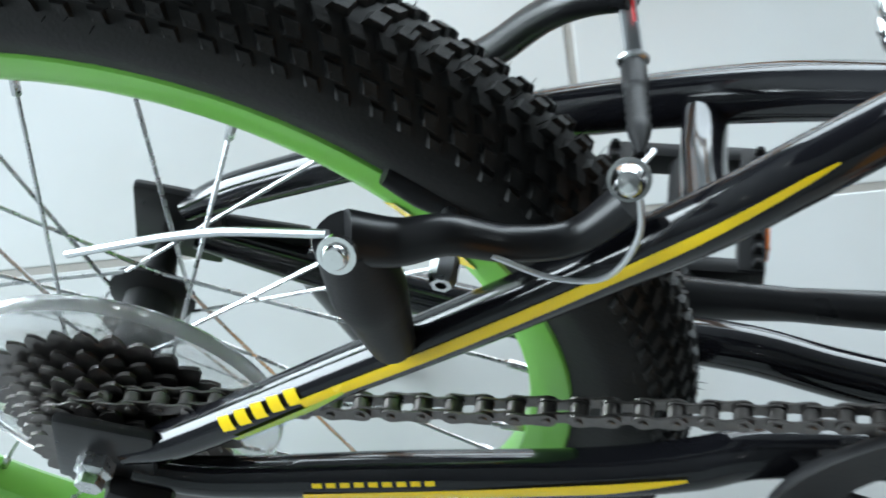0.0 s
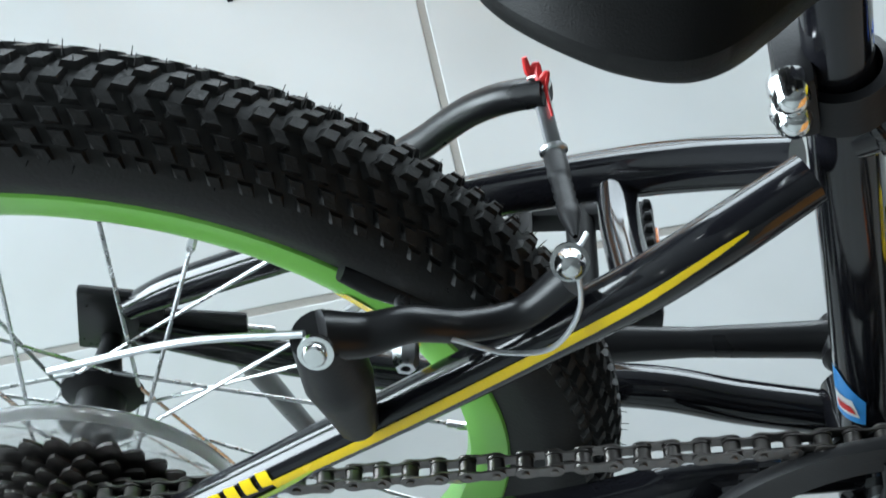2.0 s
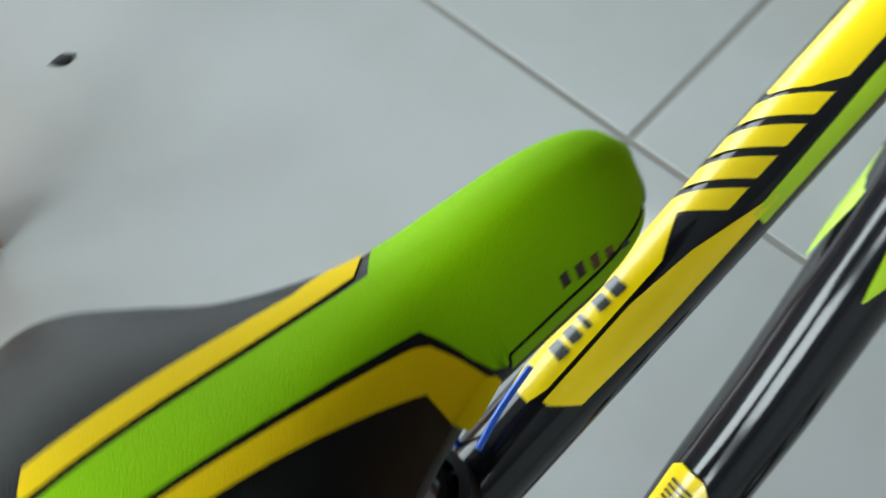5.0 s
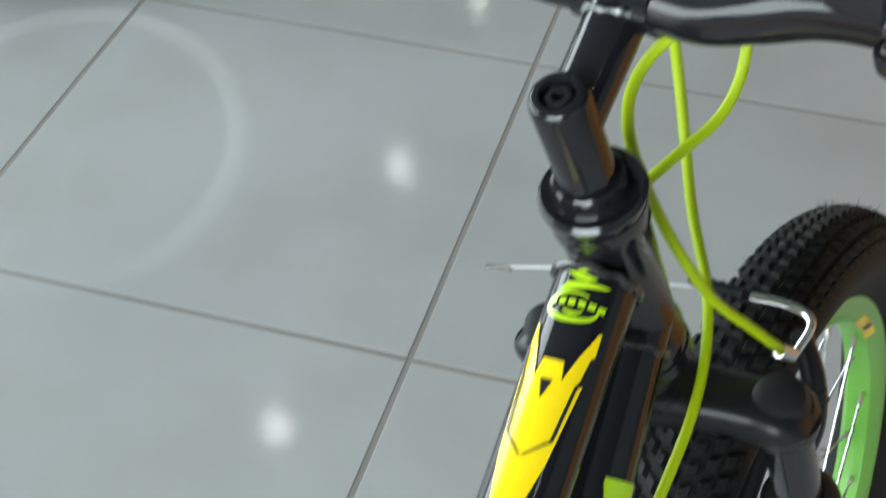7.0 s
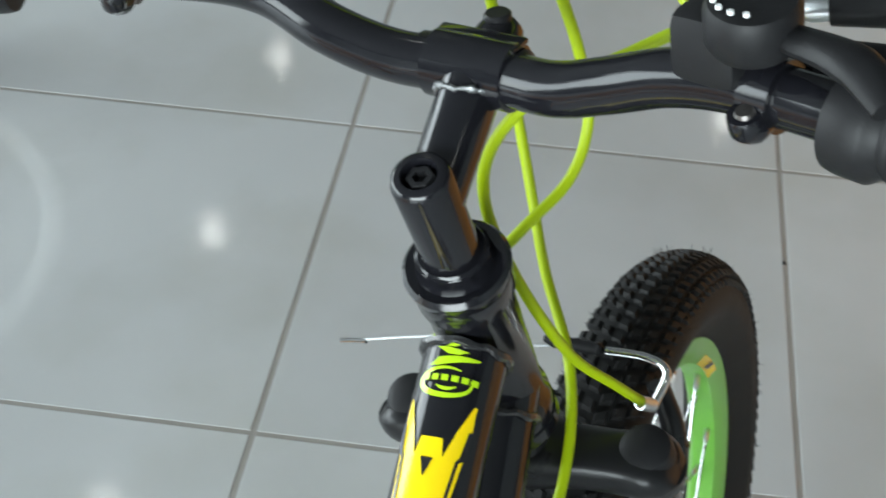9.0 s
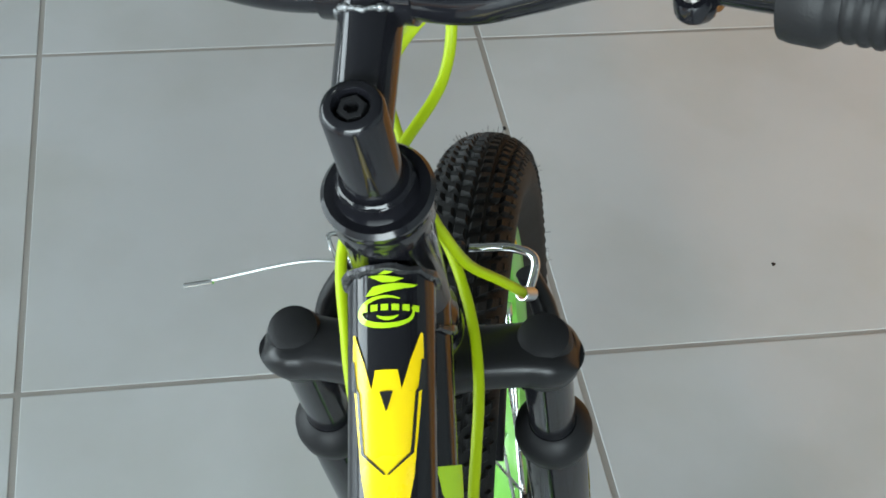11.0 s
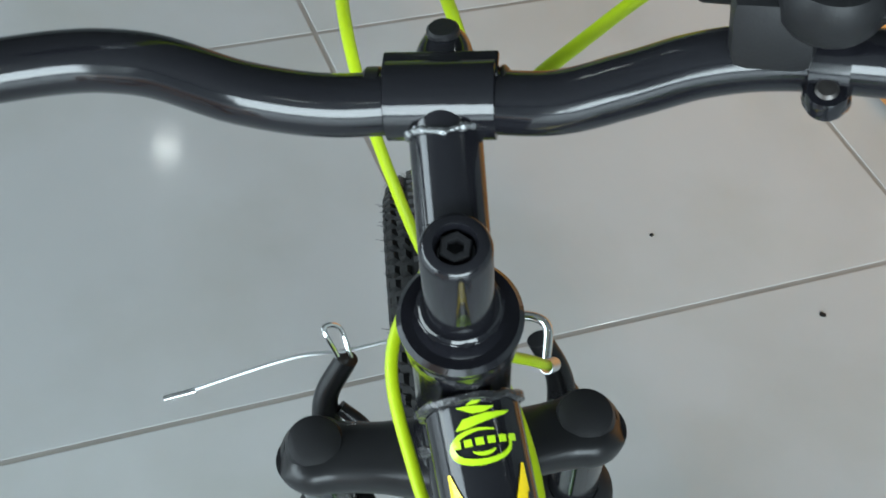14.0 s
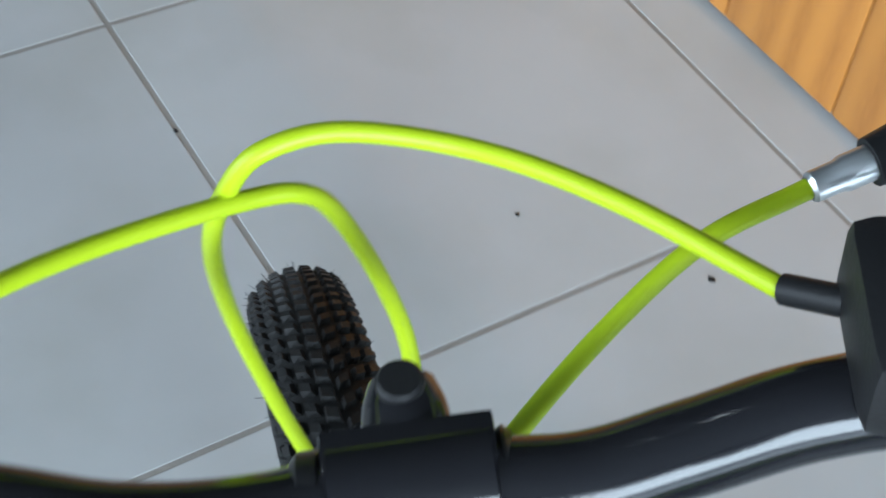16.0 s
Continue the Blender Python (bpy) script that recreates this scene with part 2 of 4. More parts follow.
def basis(p, x, z):
    """A pose at p whose x points along x and z about along z."""
    x = V(x).normalized()
    y = V(z).cross(x).normalized()
    z = x.cross(y)
    return Matrix.Translation(p) @ Matrix((x, y, z)).transposed().to_4x4()


def strip(place, rows, n=6, m=8):
    """A sheet between two edges: rows of (s, lo, hi); place(s, t) gives the point."""
    vs, fs = [], []
    ss = []
    for (s0, a0, b0), (s1, a1, b1) in zip(rows, rows[1:]):
        for k in range(n):
            t = k / n
            ss.append((s0 + (s1 - s0) * t, a0 + (a1 - a0) * t, b0 + (b1 - b0) * t))
    ss.append(rows[-1])
    for s, a, b in ss:
        for j in range(m + 1):
            vs.append(place(s, a + (b - a) * j / m))
    for i in range(len(ss) - 1):
        for j in range(m):
            q = i * (m + 1) + j
            fs.append((q, q + 1, q + m + 2, q + m + 1))
    return vs, fs


def on_tube(a, b, r, lift=0.0006):
    """Places decals on a straight tube from a to b: s in metres from a, angle in degrees from its upper side, to the right."""
    a, b = V(a), V(b)
    al = (b - a).normalized()
    sd = al.cross(V((0, 0, 1))).normalized()
    up = sd.cross(al)
    ln = (b - a).length

    def place(s, deg):
        w = radians(deg)
        rad = (r if isinstance(r, float) else r[0] + (r[1] - r[0]) * s / ln) + lift
        return a + al * s + (sd * math.sin(w) + up * math.cos(w)) * rad
    return place

# ---- the shop ----
X0, X1, Y0, Y1 = -4.0, 8.5, -4.0, 5.0
floor = put("floor", [(X0, Y0, -0.02), (X1, Y0, -0.02), (X1, Y1, -0.02), (X0, Y1, -0.02), (X0, Y0, -0.0007), (X1, Y0, -0.0007), (X1, Y1, -0.0007), (X0, Y1, -0.0007)],
            [(3, 2, 1, 0), (4, 5, 6, 7), (0, 1, 5, 4), (1, 2, 6, 5), (2, 3, 7, 6), (3, 0, 4, 7)], GROUT, smooth=False)
tagged(floor, "polished light grey tiled shop floor with dark joints", "floor", kind="structure")


def wall_block(cx, cy, sx, sy, z0=0.0, z1=CEIL):
    v, f = box(pose(cx, cy, (z0 + z1) / 2), sx, sy, z1 - z0, 0)
    return v, f


T = 0.15
for name, shapes, label in (
        ("wall_east", [wall_block(X1 + T / 2, (Y0 + Y1) / 2, T, Y1 - Y0)], "plain grey painted shop wall"),
        ("wall_south", [wall_block((X0 + X1) / 2, Y0 - T / 2, X1 - X0 + 2 * T, T)], "plain grey painted shop wall"),
        ("wall_north", [wall_block(-3.3, Y1 + T / 2, 1.4, T), wall_block(6.0, Y1 + T / 2, 5.0, T), wall_block(0.45, Y1 + T / 2, 6.1, T, 0, 0.25), wall_block(0.45, Y1 + T / 2, 6.1, T, 2.75, CEIL)],
         "grey shop wall with a wide shopfront opening"),
        ("wall_west", [wall_block(X0 - T / 2, -2.9, T, 2.2), wall_block(X0 - T / 2, 3.7, T, 2.6), wall_block(X0 - T / 2, 0.3, T, 4.2, 2.75, CEIL)], "grey shop wall with a wide doorway")):
    v, f = join(*shapes)
    tagged(put(name, v, f, WALL, smooth=False), label, "wall", kind="structure")
v, f = box(pose((X0 + X1) / 2, (Y0 + Y1) / 2, CEIL + 0.06), X1 - X0 + 0.3, Y1 - Y0 + 0.3, 0.12, 0)
tagged(put("ceiling", v, f, CEILM, smooth=False), "plain grey shop ceiling", "ceiling", kind="structure")
v, f = box(pose(0, 0, -0.08), 80, 80, 0.1, 0)
tagged(put("ground", v, f, GROUT, smooth=False), "plain grey ground outside the shop", "ground", kind="structure")

GLOW = emitter("lamp_diffuser", (0.92, 1.0, 0.94), 24)
LAMP_RIM = mat("lamp_rim_white", (0.8, 0.8, 0.8), 0.4)


def ceiling_light(x, y):
    root = tagged(new("ceiling_light"), "round white ceiling downlight, switched on", "lamp", "ceiling downlights")
    root.location = (x, y, CEIL)
    v, f = lathe([(0.042, 0), (0.062, 0), (0.062, -0.012), (0.044, -0.018)], (0, 0, 0), (0, 0, 1), 32, True)
    put("rim", v, f, LAMP_RIM, root)
    v, f = lathe([(0.0001, -0.012), (0.0435, -0.012), (0.0435, -0.004), (0.0001, -0.004)], (0, 0, 0), (0, 0, 1), 32)
    put("diffuser", v, f, GLOW, root)
    return root


lamp = ceiling_light(4.79, 2.42)
for x, y in ((6.19, 2.71), (5.15, 0.25), (6.48, 0.47), (5.55, -1.86), (6.05, -1.95), (2.05, 1.45), (3.25, 2.10), (3.7, -2.2), (2.0, -1.4), (0.3, -1.6), (-1.4, 0.6), (-1.6, -1.6)):
    copy_thing(lamp, pose(x, y, CEIL))

# ---- bicycle: one thing, in its own upright frame, x ahead and z up ----
bike = tagged(new("bicycle"), "black children's mountain bike with lime rims, leaning on its stand", "bicycle")
bike.matrix_world = pose(0, 0, 0, LEAN, 0, 0)


def part(name, shape, material, parent=None, label="", kind=""):
    return put(name, shape[0], shape[1], material, parent or bike, label, kind=kind)


AX = V((0.005, 0, 0.2585))
BB = V((0.386, 0, 0.243))
RT = 0.268
DOWN = V((0.309, 0, -0.951))
HT = V((0.774, 0, 0.728))


def steer_point(p, deg=-5.0):
    m = Matrix.Translation(HT) @ Matrix.Rotation(radians(deg), 4, V((-0.309, 0, 0.951))) @ Matrix.Translation(-HT)
    return m @ V(p)


TREAD = [(90, 0.0088, 0.0070, 0.0034, 0.0)]
for k, (da, dl, dh) in enumerate(((17, 0.0082, 0.0036), (34, 0.0083, 0.0038), (50, 0.0084, 0.0039), (64, 0.0070, 0.0025))):
    for sg in (-1, 1):
        TREAD.append((90 + sg * da, dl, 0.0066 if k < 3 else 0.0054, dh, 0.5 if k % 2 == 0 else 0.0))


def wheel(name, c, axle, ahead, hub_half, spokes=28, turn=0.0, size=1.0, wide=1.0):
    """A tyre with knobs, a box rim, laced spokes and a hub round the axle direction."""
    c, axle = V(c), V(axle).normalized()
    ahead = V(ahead).normalized()
    upw = ahead.cross(axle).normalized() * (1 if ahead.cross(axle).z > 0 else -1)

    def at(w, r, y):
        r *= size
        return c + (ahead * math.cos(w) + upw * math.sin(w)) * r + axle * y

    # tyre casing
    prof = []
    for k in range(17):
        a = math.pi * (-0.12 + 1.24 * k / 16)
        prof.append((0.2385 + 0.0262 * math.sin(a), 0.0285 * math.cos(a)))
    prof += [(0.208, -0.0115), (0.208, 0.0115)]
    prof = [(r * size, h * wide) for r, h in prof]
    tyre = part(name + "_tyre", lathe(prof, c, axle, 96, True), RUBBER, label="black knobbly rubber tyre with a smooth grey sidewall")
    rng = random.Random(7)
    vs, fs = [], []
    count = 126
    for i in range(count):
        for ang, ln, wd, hh, shift in TREAD:
            w = 2 * math.pi * (i + shift + rng.uniform(-0.06, 0.06)) / count
            skew = 0.5 if ang < 90 else (-0.5 if ang > 90 else 0.3)
            a = radians(ang)
            n0 = len(vs)
            for top, k in ((0, 1.0), (1, 0.66)):
                for du, dv in ((-1, -1), (1, -1), (1, 1), (-1, 1)):
                    av = a + dv * wd * k / 2 / 0.027
                    wv = w + (du * ln * k / 2) / 0.256 + skew * dv * wd / 2 / 0.256
                    r = 0.2385 + (0.0256 + top * hh) * math.sin(av)
                    vs.append(at(wv, r, (0.0280 * wide + top * hh) * math.cos(av)))
            fs += [(n0 + 4, n0 + 5, n0 + 6, n0 + 7)] + [(n0 + q, n0 + (q + 1) % 4, n0 + 4 + (q + 1) % 4, n0 + 4 + q) for q in range(4)]
    # moulding hairs
    for i in range(620):
        w, a = rng.uniform(0, 2 * math.pi), radians(rng.uniform(10, 170))
        n0 = len(vs)
        for r, k in ((0.027, 0.0004), (0.028 + rng.uniform(0.003, 0.0065), 0.00015)):
            for du in (-1, 1):
                vs.append(at(w + du * k / 0.256, 0.2385 + r * math.sin(a), r * wide * math.cos(a)))
            vs.append(at(w, 0.2385 + r * math.sin(a + k / 0.03), r * wide * math.cos(a + k / 0.03)))
        fs += [(n0, n0 + 1, n0 + 4, n0 + 3), (n0 + 1, n0 + 2, n0 + 5, n0 + 4), (n0 + 2, n0, n0 + 3, n0 + 5)]
    put("tread", vs, fs, KNOB, tyre, "fine rows of black tread blocks", smooth=False, kind="stuff")
    # rim
    rim = part(name + "_rim", lathe([(r * size, h) for r, h in ((0.2120, 0.0130), (0.2105, 0.0142), (0.1995, 0.0132), (0.1920, 0.0085), (0.1905, 0.0), (0.1920, -0.0085), (0.1995, -0.0132), (0.2105, -0.0142), (0.2120, -0.0130), (0.2080, -0.011), (0.2080, 0.011))], c, axle, 96, True), GREEN, label="lime green painted rim")
    for w0 in (0.52, 2.6, 4.7):
        part("rim_decal", strip(lambda s, t: at(s, 0.1999 - 0.0078 * t, -0.0138 + 0.0045 * t), [(w0, 0, 1), (w0 + 0.25, 0, 1)], 10, 2), DECAL_Y, rim, "yellow rim sticker")
        part("rim_decal", strip(lambda s, t: at(s, 0.1993 - 0.0066 * t, -0.0146 + 0.0045 * t), [(w0 + 0.09, 0, 0.7), (w0 + 0.13, 0.3, 1)], 3, 2), DECAL_K, rim, "black bar on the rim sticker")
    # hub and spokes
    part(name + "_hub", lathe([(0.0001, -hub_half), (0.0055, -hub_half), (0.0055, -hub_half + 0.014), (0.009, -0.036), (0.010, -0.031), (0.021, -0.030), (0.021, -0.027), (0.0125, -0.024), (0.0125, 0.024), (0.021, 0.027), (0.021, 0.030), (0.010, 0.031), (0.009, 0.036), (0.0055, hub_half - 0.014), (0.0055, hub_half), (0.0001, hub_half)], c, axle, 28), PLASTIC, label="black hub with a steel axle")
    for i in range(spokes):
        w = 2 * math.pi * (i + 0.5) / spokes + turn
        side = 1 if i % 2 else -1
        lead = 1 if (i // 2) % 2 else -1
        a0 = at(w + lead * 1.35, 0.0195, side * 0.0285)
        a1 = at(w, 0.1930, side * 0.003)
        spoke = part("spoke", tube([a0, a1], 0.00105, 6, 1), STEEL, rim, "thin steel spoke")
        d = (a1 - a0).normalized()
        part("nipple", rod(a1 - d * 0.013, a1, 0.0021, 6), STEEL, rim)
    return tyre


wheel("rear", AX, (0, 1, 0), (1, 0, 0), 0.072, turn=0.11, size=0.964, wide=0.93)
FC = steer_point((0.960, 0.003, 0.268))
FAX = steer_point((0.960, 1.003, 0.268)) - FC
wheel("front", FC, FAX, FAX.cross(V((0, 0, 1))), 0.055)

# ---- frame ----
TT_A, TT_B, TT_R = V((0.336, 0, 0.4735)), V((0.768, 0, 0.690)), (0.0150, 0.0175)
seat_top = V((0.331, 0, 0.490))
part("seat_tube", tube([BB, seat_top], 0.0142, 24, 1), BLACK, label="gloss black seat tube")
part("top_tube", tube([TT_A, TT_B], TT_R, 28, 1), BLACK, label="gloss black top tube with yellow and lime decals")
DT = [BB + V((0.004, 0, 0.004)), V((0.445, 0, 0.324)), V((0.502, 0, 0.378)), V((0.552, 0, 0.432)), V((0.622, 0, 0.506)), V((0.80, 0, 0.648))]
part("down_tube", tube(DT, [0.0175, 0.019, 0.020, 0.0205, 0.020, 0.0185], 28, 10), BLACK, label="curved gloss black down tube")
part("head_tube", lathe([(0.0165, 0.0), (0.0205, 0.0), (0.0205, 0.010), (0.0185, 0.014), (0.0185, 0.092), (0.0205, 0.096), (0.0205, 0.106), (0.0165, 0.106)], HT, DOWN, 36), BLACK, label="gloss black head tube")
part("bottom_bracket_shell", rod(BB - V((0, 0.034, 0)), BB + V((0, 0.034, 0)), 0.0205, 28), BLACK)


def bead(c, axis, r, k=30, s=0.0019):
    """A weld bead: overlapping drops round a joint."""
    c, axis = V(c), V(axis).normalized()
    u = axis.orthogonal().normalized()
    w = axis.cross(u)
    rng = random.Random(3)
    return tube([c + (u * math.cos(2 * math.pi * i / k) + w * math.sin(2 * math.pi * i / k)) * r + axis * rng.uniform(-0.0007, 0.0007) for i in range(k + 1)],
                [s * rng.uniform(0.8, 1.25) for _ in range(k + 1)], 6, 2)


WELD = mat("painted_weld", (0.012, 0.012, 0.013), 0.14, coat=0.5, bump=0.9, scale=600)
BAREWELD = mat("bright_weld", (0.20, 0.205, 0.21), 0.22, metal=0.7, bump=1.2, scale=500, vary=0.6, stain=300)
al = (TT_B - TT_A).normalized()
part("weld", bead(TT_B - al * 0.0005, al, 0.0180), WELD)
part("weld", bead(TT_A + al * 0.010, al, 0.0158), WELD)
part("weld", bead(DT[-1] - V((0.012, 0, 0.0085)), DT[-1] - DT[-2], 0.0192), WELD)

for s in (-1, 1):
    if s < 0:
        st = [V((0.020, -0.062, 0.270)), V((0.049, -0.060, 0.284)), V((0.119, -0.0533, 0.331)), V((0.169, -0.0485, 0.364)), V((0.215, -0.0441, 0.396)), V((0.258, -0.040, 0.427)), V((0.289, -0.031, 0.446)), V((0.322, -0.015, 0.459))]
    else:
        st = [V((0.020, 0.062, 0.284)), V((0.049, 0.060, 0.303)), V((0.112, 0.055, 0.337)), V((0.169, 0.050, 0.367)), V((0.211, 0.044, 0.387)), V((0.255, 0.034, 0.408)), V((0.289, 0.024, 0.424)), V((0.324, 0.011, 0.440))]
    part("seat_stay", tube(st, [0.0065, 0.0090, 0.0098, 0.0102, 0.0106, 0.0110, 0.0112, 0.0105], 20, 8), BLACK, label="gloss black seat stay")
    if s < 0:
        cs = [V((0.020, -0.062, 0.256)), V((0.056, -0.058, 0.246)), V((0.138, -0.052, 0.253)), V((0.218, -0.045, 0.256)), V((0.262, -0.040, 0.262)), V((0.294, -0.034, 0.268)), V((0.372, -0.022, 0.256))]
    else:
        cs = [V((0.020, 0.062, 0.264)), V((0.070, 0.060, 0.248)), V((0.107, 0.058, 0.238)), V((0.187, 0.050, 0.228)), V((0.276, 0.036, 0.240)), V((0.327, 0.029, 0.234)), V((0.374, 0.022, 0.232))]
    part("chain_stay", tube(cs, [0.0075, 0.0095, 0.0102, 0.0108, 0.0114, 0.0116, 0.0115], 20, 8), BLACK, label="gloss black chain stay")
    drop = part("dropout", box(pose(0.012, s * 0.064, 0.270, 0, 12, 0), 0.044, 0.006, 0.050, 0.0025), SATIN, label="black wheel dropout plate")
    part("axle_nut", lathe([(0.0001, 0), (0.0085, 0), (0.0085, 0.007), (0.0062, 0.009), (0.0062, 0.014), (0.0001, 0.014)], (0.008, s * 0.0665, 0.268), (0, s, 0), 6), STEEL, drop, "steel axle nut")
# stay bridges
part("stay_bridge", tube([V((0.258, -0.040, 0.427)), V((0.256, 0.0, 0.412)), V((0.256, 0.033, 0.406))], 0.0085, 16, 6), BLACK, label="black cross tube between the seat stays")
# seat clamp and post
part("seat_post", tube([seat_top - V((-0.004, 0, 0.02)), V((0.312, 0, 0.578))], 0.0125, 24, 1), BLACK, label="black steel seat post")
cl = part("seat_clamp", lathe([(0.0145, 0), (0.0182, 0.001), (0.0182, 0.019), (0.0145, 0.020)], seat_top - V((-0.002, 0, 0.006)), (-0.225, 0, 0.974), 32, True), PLASTIC, label="black seat clamp with two dome nuts")
for dz in (0.0, 0.0120):
    part("dome_nut", lathe([(0.0001, 0.010), (0.0035, 0.0092), (0.0062, 0.0062), (0.0070, 0.002), (0.0080, 0.0), (0.0080, -0.004), (0.0001, -0.004)], (0.311 - dz * 0.2, -0.0140, 0.4935 + dz), (0, -1, 0), 24), CHROME, cl, "chrome dome nut")
part("clamp_ear", box(pose(0.313, 0.0, 0.497, 0, -13, 0), 0.014, 0.034, 0.030, 0.004), PLASTIC, cl)
part("saddle_clamp", box(pose(0.311, 0, 0.573, 0, -8, 0), 0.040, 0.046, 0.024, 0.006), PLASTIC, label="black saddle rail clamp")
part("saddle_clamp_bolt", rod((0.311, -0.032, 0.571), (0.311, 0.032, 0.571), 0.006, 6), STEEL)
for s in (-1, 1):
    part("saddle_rail", tube([(0.215, s * 0.030, 0.592), (0.250, s * 0.024, 0.580), (0.340, s * 0.020, 0.580), (0.395, s * 0.008, 0.595)], 0.0035, 10, 6), SATIN, label="black steel saddle rail")

# ---- saddle ----
SX0, SX1 = 0.195, 0.427


def glide(pts, u):
    """A smooth curve through (u, value) pairs."""
    u = min(max(u, pts[0][0]), pts[-1][0])
    n = len(pts)
    slope = [(pts[min(i + 1, n - 1)][1] - pts[max(i - 1, 0)][1]) / (pts[min(i + 1, n - 1)][0] - pts[max(i - 1, 0)][0]) for i in range(n)]
    for i in range(n - 1):
        (a, p), (b, q) = pts[i], pts[i + 1]
        if u <= b:
            t, h = (u - a) / (b - a), b - a
            return (2 * t ** 3 - 3 * t * t + 1) * p + (t ** 3 - 2 * t * t + t) * h * slope[i] + (3 * t * t - 2 * t ** 3) * q + (t ** 3 - t * t) * h * slope[i + 1]
    return pts[-1][1]


def saddle_half(x):
    u = (x - SX0) / (SX1 - SX0)
    pts = ((0.0, 0.022), (0.008, 0.035), (0.025, 0.045), (0.055, 0.0555), (0.10, 0.0662), (0.165, 0.0760), (0.24, 0.0808), (0.30, 0.0768), (0.37, 0.0640), (0.45, 0.0475), (0.55, 0.0355), (0.63, 0.0290), (0.75, 0.0258), (0.87, 0.0232), (0.93, 0.0195), (0.965, 0.0150), (0.988, 0.0090), (1.0, 0.0020))
    return glide(pts, u)


def saddle_top(x, y):
    u = (x - SX0) / (SX1 - SX0)
    w = max(saddle_half(x), 0.004)
    k = min(abs(y) / w, 1.0)
    knots = ((0.0, 0.603), (0.03, 0.6145), (0.08, 0.6215), (0.16, 0.6245), (0.28, 0.6235), (0.45, 0.6185), (0.62, 0.6145), (0.80, 0.6160), (0.90, 0.6135), (0.96, 0.6075), (1.0, 0.596))
    crown = glide(knots, u)
    drop = crown - (0.592 - 0.004 * max(0.0, 1 - u / 0.12) ** 2 - 0.004 * min(1.0, max(0.0, u - 0.4) / 0.2))
    return crown - drop * (k ** 2.4)


def saddle_shape():
    vs, fs = [], []
    nx, ny = 160, 60
    for i in range(nx + 1):
        t = i / nx
        x = SX0 + (SX1 - SX0) * (0.5 - 0.5 * math.cos(math.pi * t))
        w = saddle_half(x)
        for j in range(ny + 1):
            q = math.sin(math.pi / 2 * (2 * j / ny - 1))
            vs.append(V((x, w * q, saddle_top(x, w * q))))
    for i in range(nx):
        for j in range(ny):
            a = i * (ny + 1) + j
            fs.append((a, a + 1, a + ny + 2, a + ny + 1))
    # skirt and base
    rim_i = [j for j in range(ny + 1)] + [i * (ny + 1) + ny for i in range(1, nx + 1)] + [nx * (ny + 1) + j for j in range(ny - 1, -1, -1)] + [i * (ny + 1) for i in range(nx - 1, 0, -1)]
    ring = rim_i
    for step, (dz, sc) in enumerate(((-0.007, 0.998), (-0.013, 0.95))):
        n0 = len(vs)
        for k in rim_i:
            p = vs[k]
            vs.append(V((0.305 + (p.x - 0.305) * sc, p.y * sc, p.z + dz)))
        cur = list(range(n0, n0 + len(rim_i)))
        for k in range(len(ring)):
            fs.append((ring[k], ring[(k + 1) % len(ring)], cur[(k + 1) % len(ring)], cur[k]))
        ring = cur
    fs.append(tuple(ring))
    return vs, fs


saddle = part("saddle", saddle_shape(), SADDLE, label="black vinyl saddle with a green and yellow graphic")


saddle.matrix_local = pose(0.305, -0.0012, 0, 0, 0, 3.4) @ pose(-0.3029, 0, 0)


def on_saddle(lift):
    return lambda x, y: V((x, y, saddle_top(x, max(-saddle_half(x), min(saddle_half(x), y))) + lift))


SP = on_saddle(0.0008)


def shifted(x, y):
    """The graphic sits slightly to the right and ahead on the wide rear part."""
    k = min(1.0, max(0.0, (0.352 - x) / 0.02))
    return SP(x + 0.0015 * k, y - 0.0032 * k)


def panel(name, rows, material, label, n=24, m=14):
    put(name, *strip(shifted, rows, n, m), material, saddle, label)


nose = [(x, -saddle_half(x) * 0.998, saddle_half(x) * 0.998) for x in [0.353 + (SX1 - 0.0006 - 0.353) * k / 18 for k in range(19)]]
panel("green_panel", [(0.2140, -0.0040, -0.0015), (0.2215, -0.0108, 0.0078), (0.331, -0.0128, 0.0092), (0.341, -0.0235, 0.0195)] + [(0.3500, -0.0300, 0.0270)] + nose, SAD_G, "green vinyl centre panel", 24, 24)
panel("yellow_stripe", [(0.2215, 0.0106, 0.0126), (0.2265, 0.0103, 0.0188), (0.312, 0.0112, 0.0196), (0.328, 0.0118, 0.0245), (0.3395, 0.0222, 0.0262)], SAD_Y, "yellow vinyl stripe")
panel("yellow_stripe", [(0.2235, -0.0150, -0.0128), (0.2300, -0.0202, -0.0130), (0.276, -0.0222, -0.0142), (0.322, -0.0245, -0.0152), (0.3265, -0.0355, -0.0154), (0.331, -0.0345, -0.0165), (0.345, -0.0315, -0.0290)], SAD_Y, "yellow vinyl stripe")


def nose_side(side):
    def place(x, t):
        w = saddle_half(x)
        k = 1.0 - 0.002 * t
        return V((0.305 + (x - 0.305) * k + 0.0004, side * (w * k + 0.0005), saddle_top(x, w) - 0.0068 * t))
    return strip(place, [(r[0], 0, 1) for r in nose], 2, 4)


for side in (-1, 1):
    put("nose_side", *nose_side(side), SAD_G, saddle, "green vinyl side of the nose")
for k in range(5):
    put("lettering_bar", *strip(on_saddle(0.0013), [(0.378 + k * 0.0060, -0.0238, -0.0220), (0.3812 + k * 0.0060, -0.0236, -0.0218)], 2, 2), DECAL_K, saddle, "dark lettering bar")

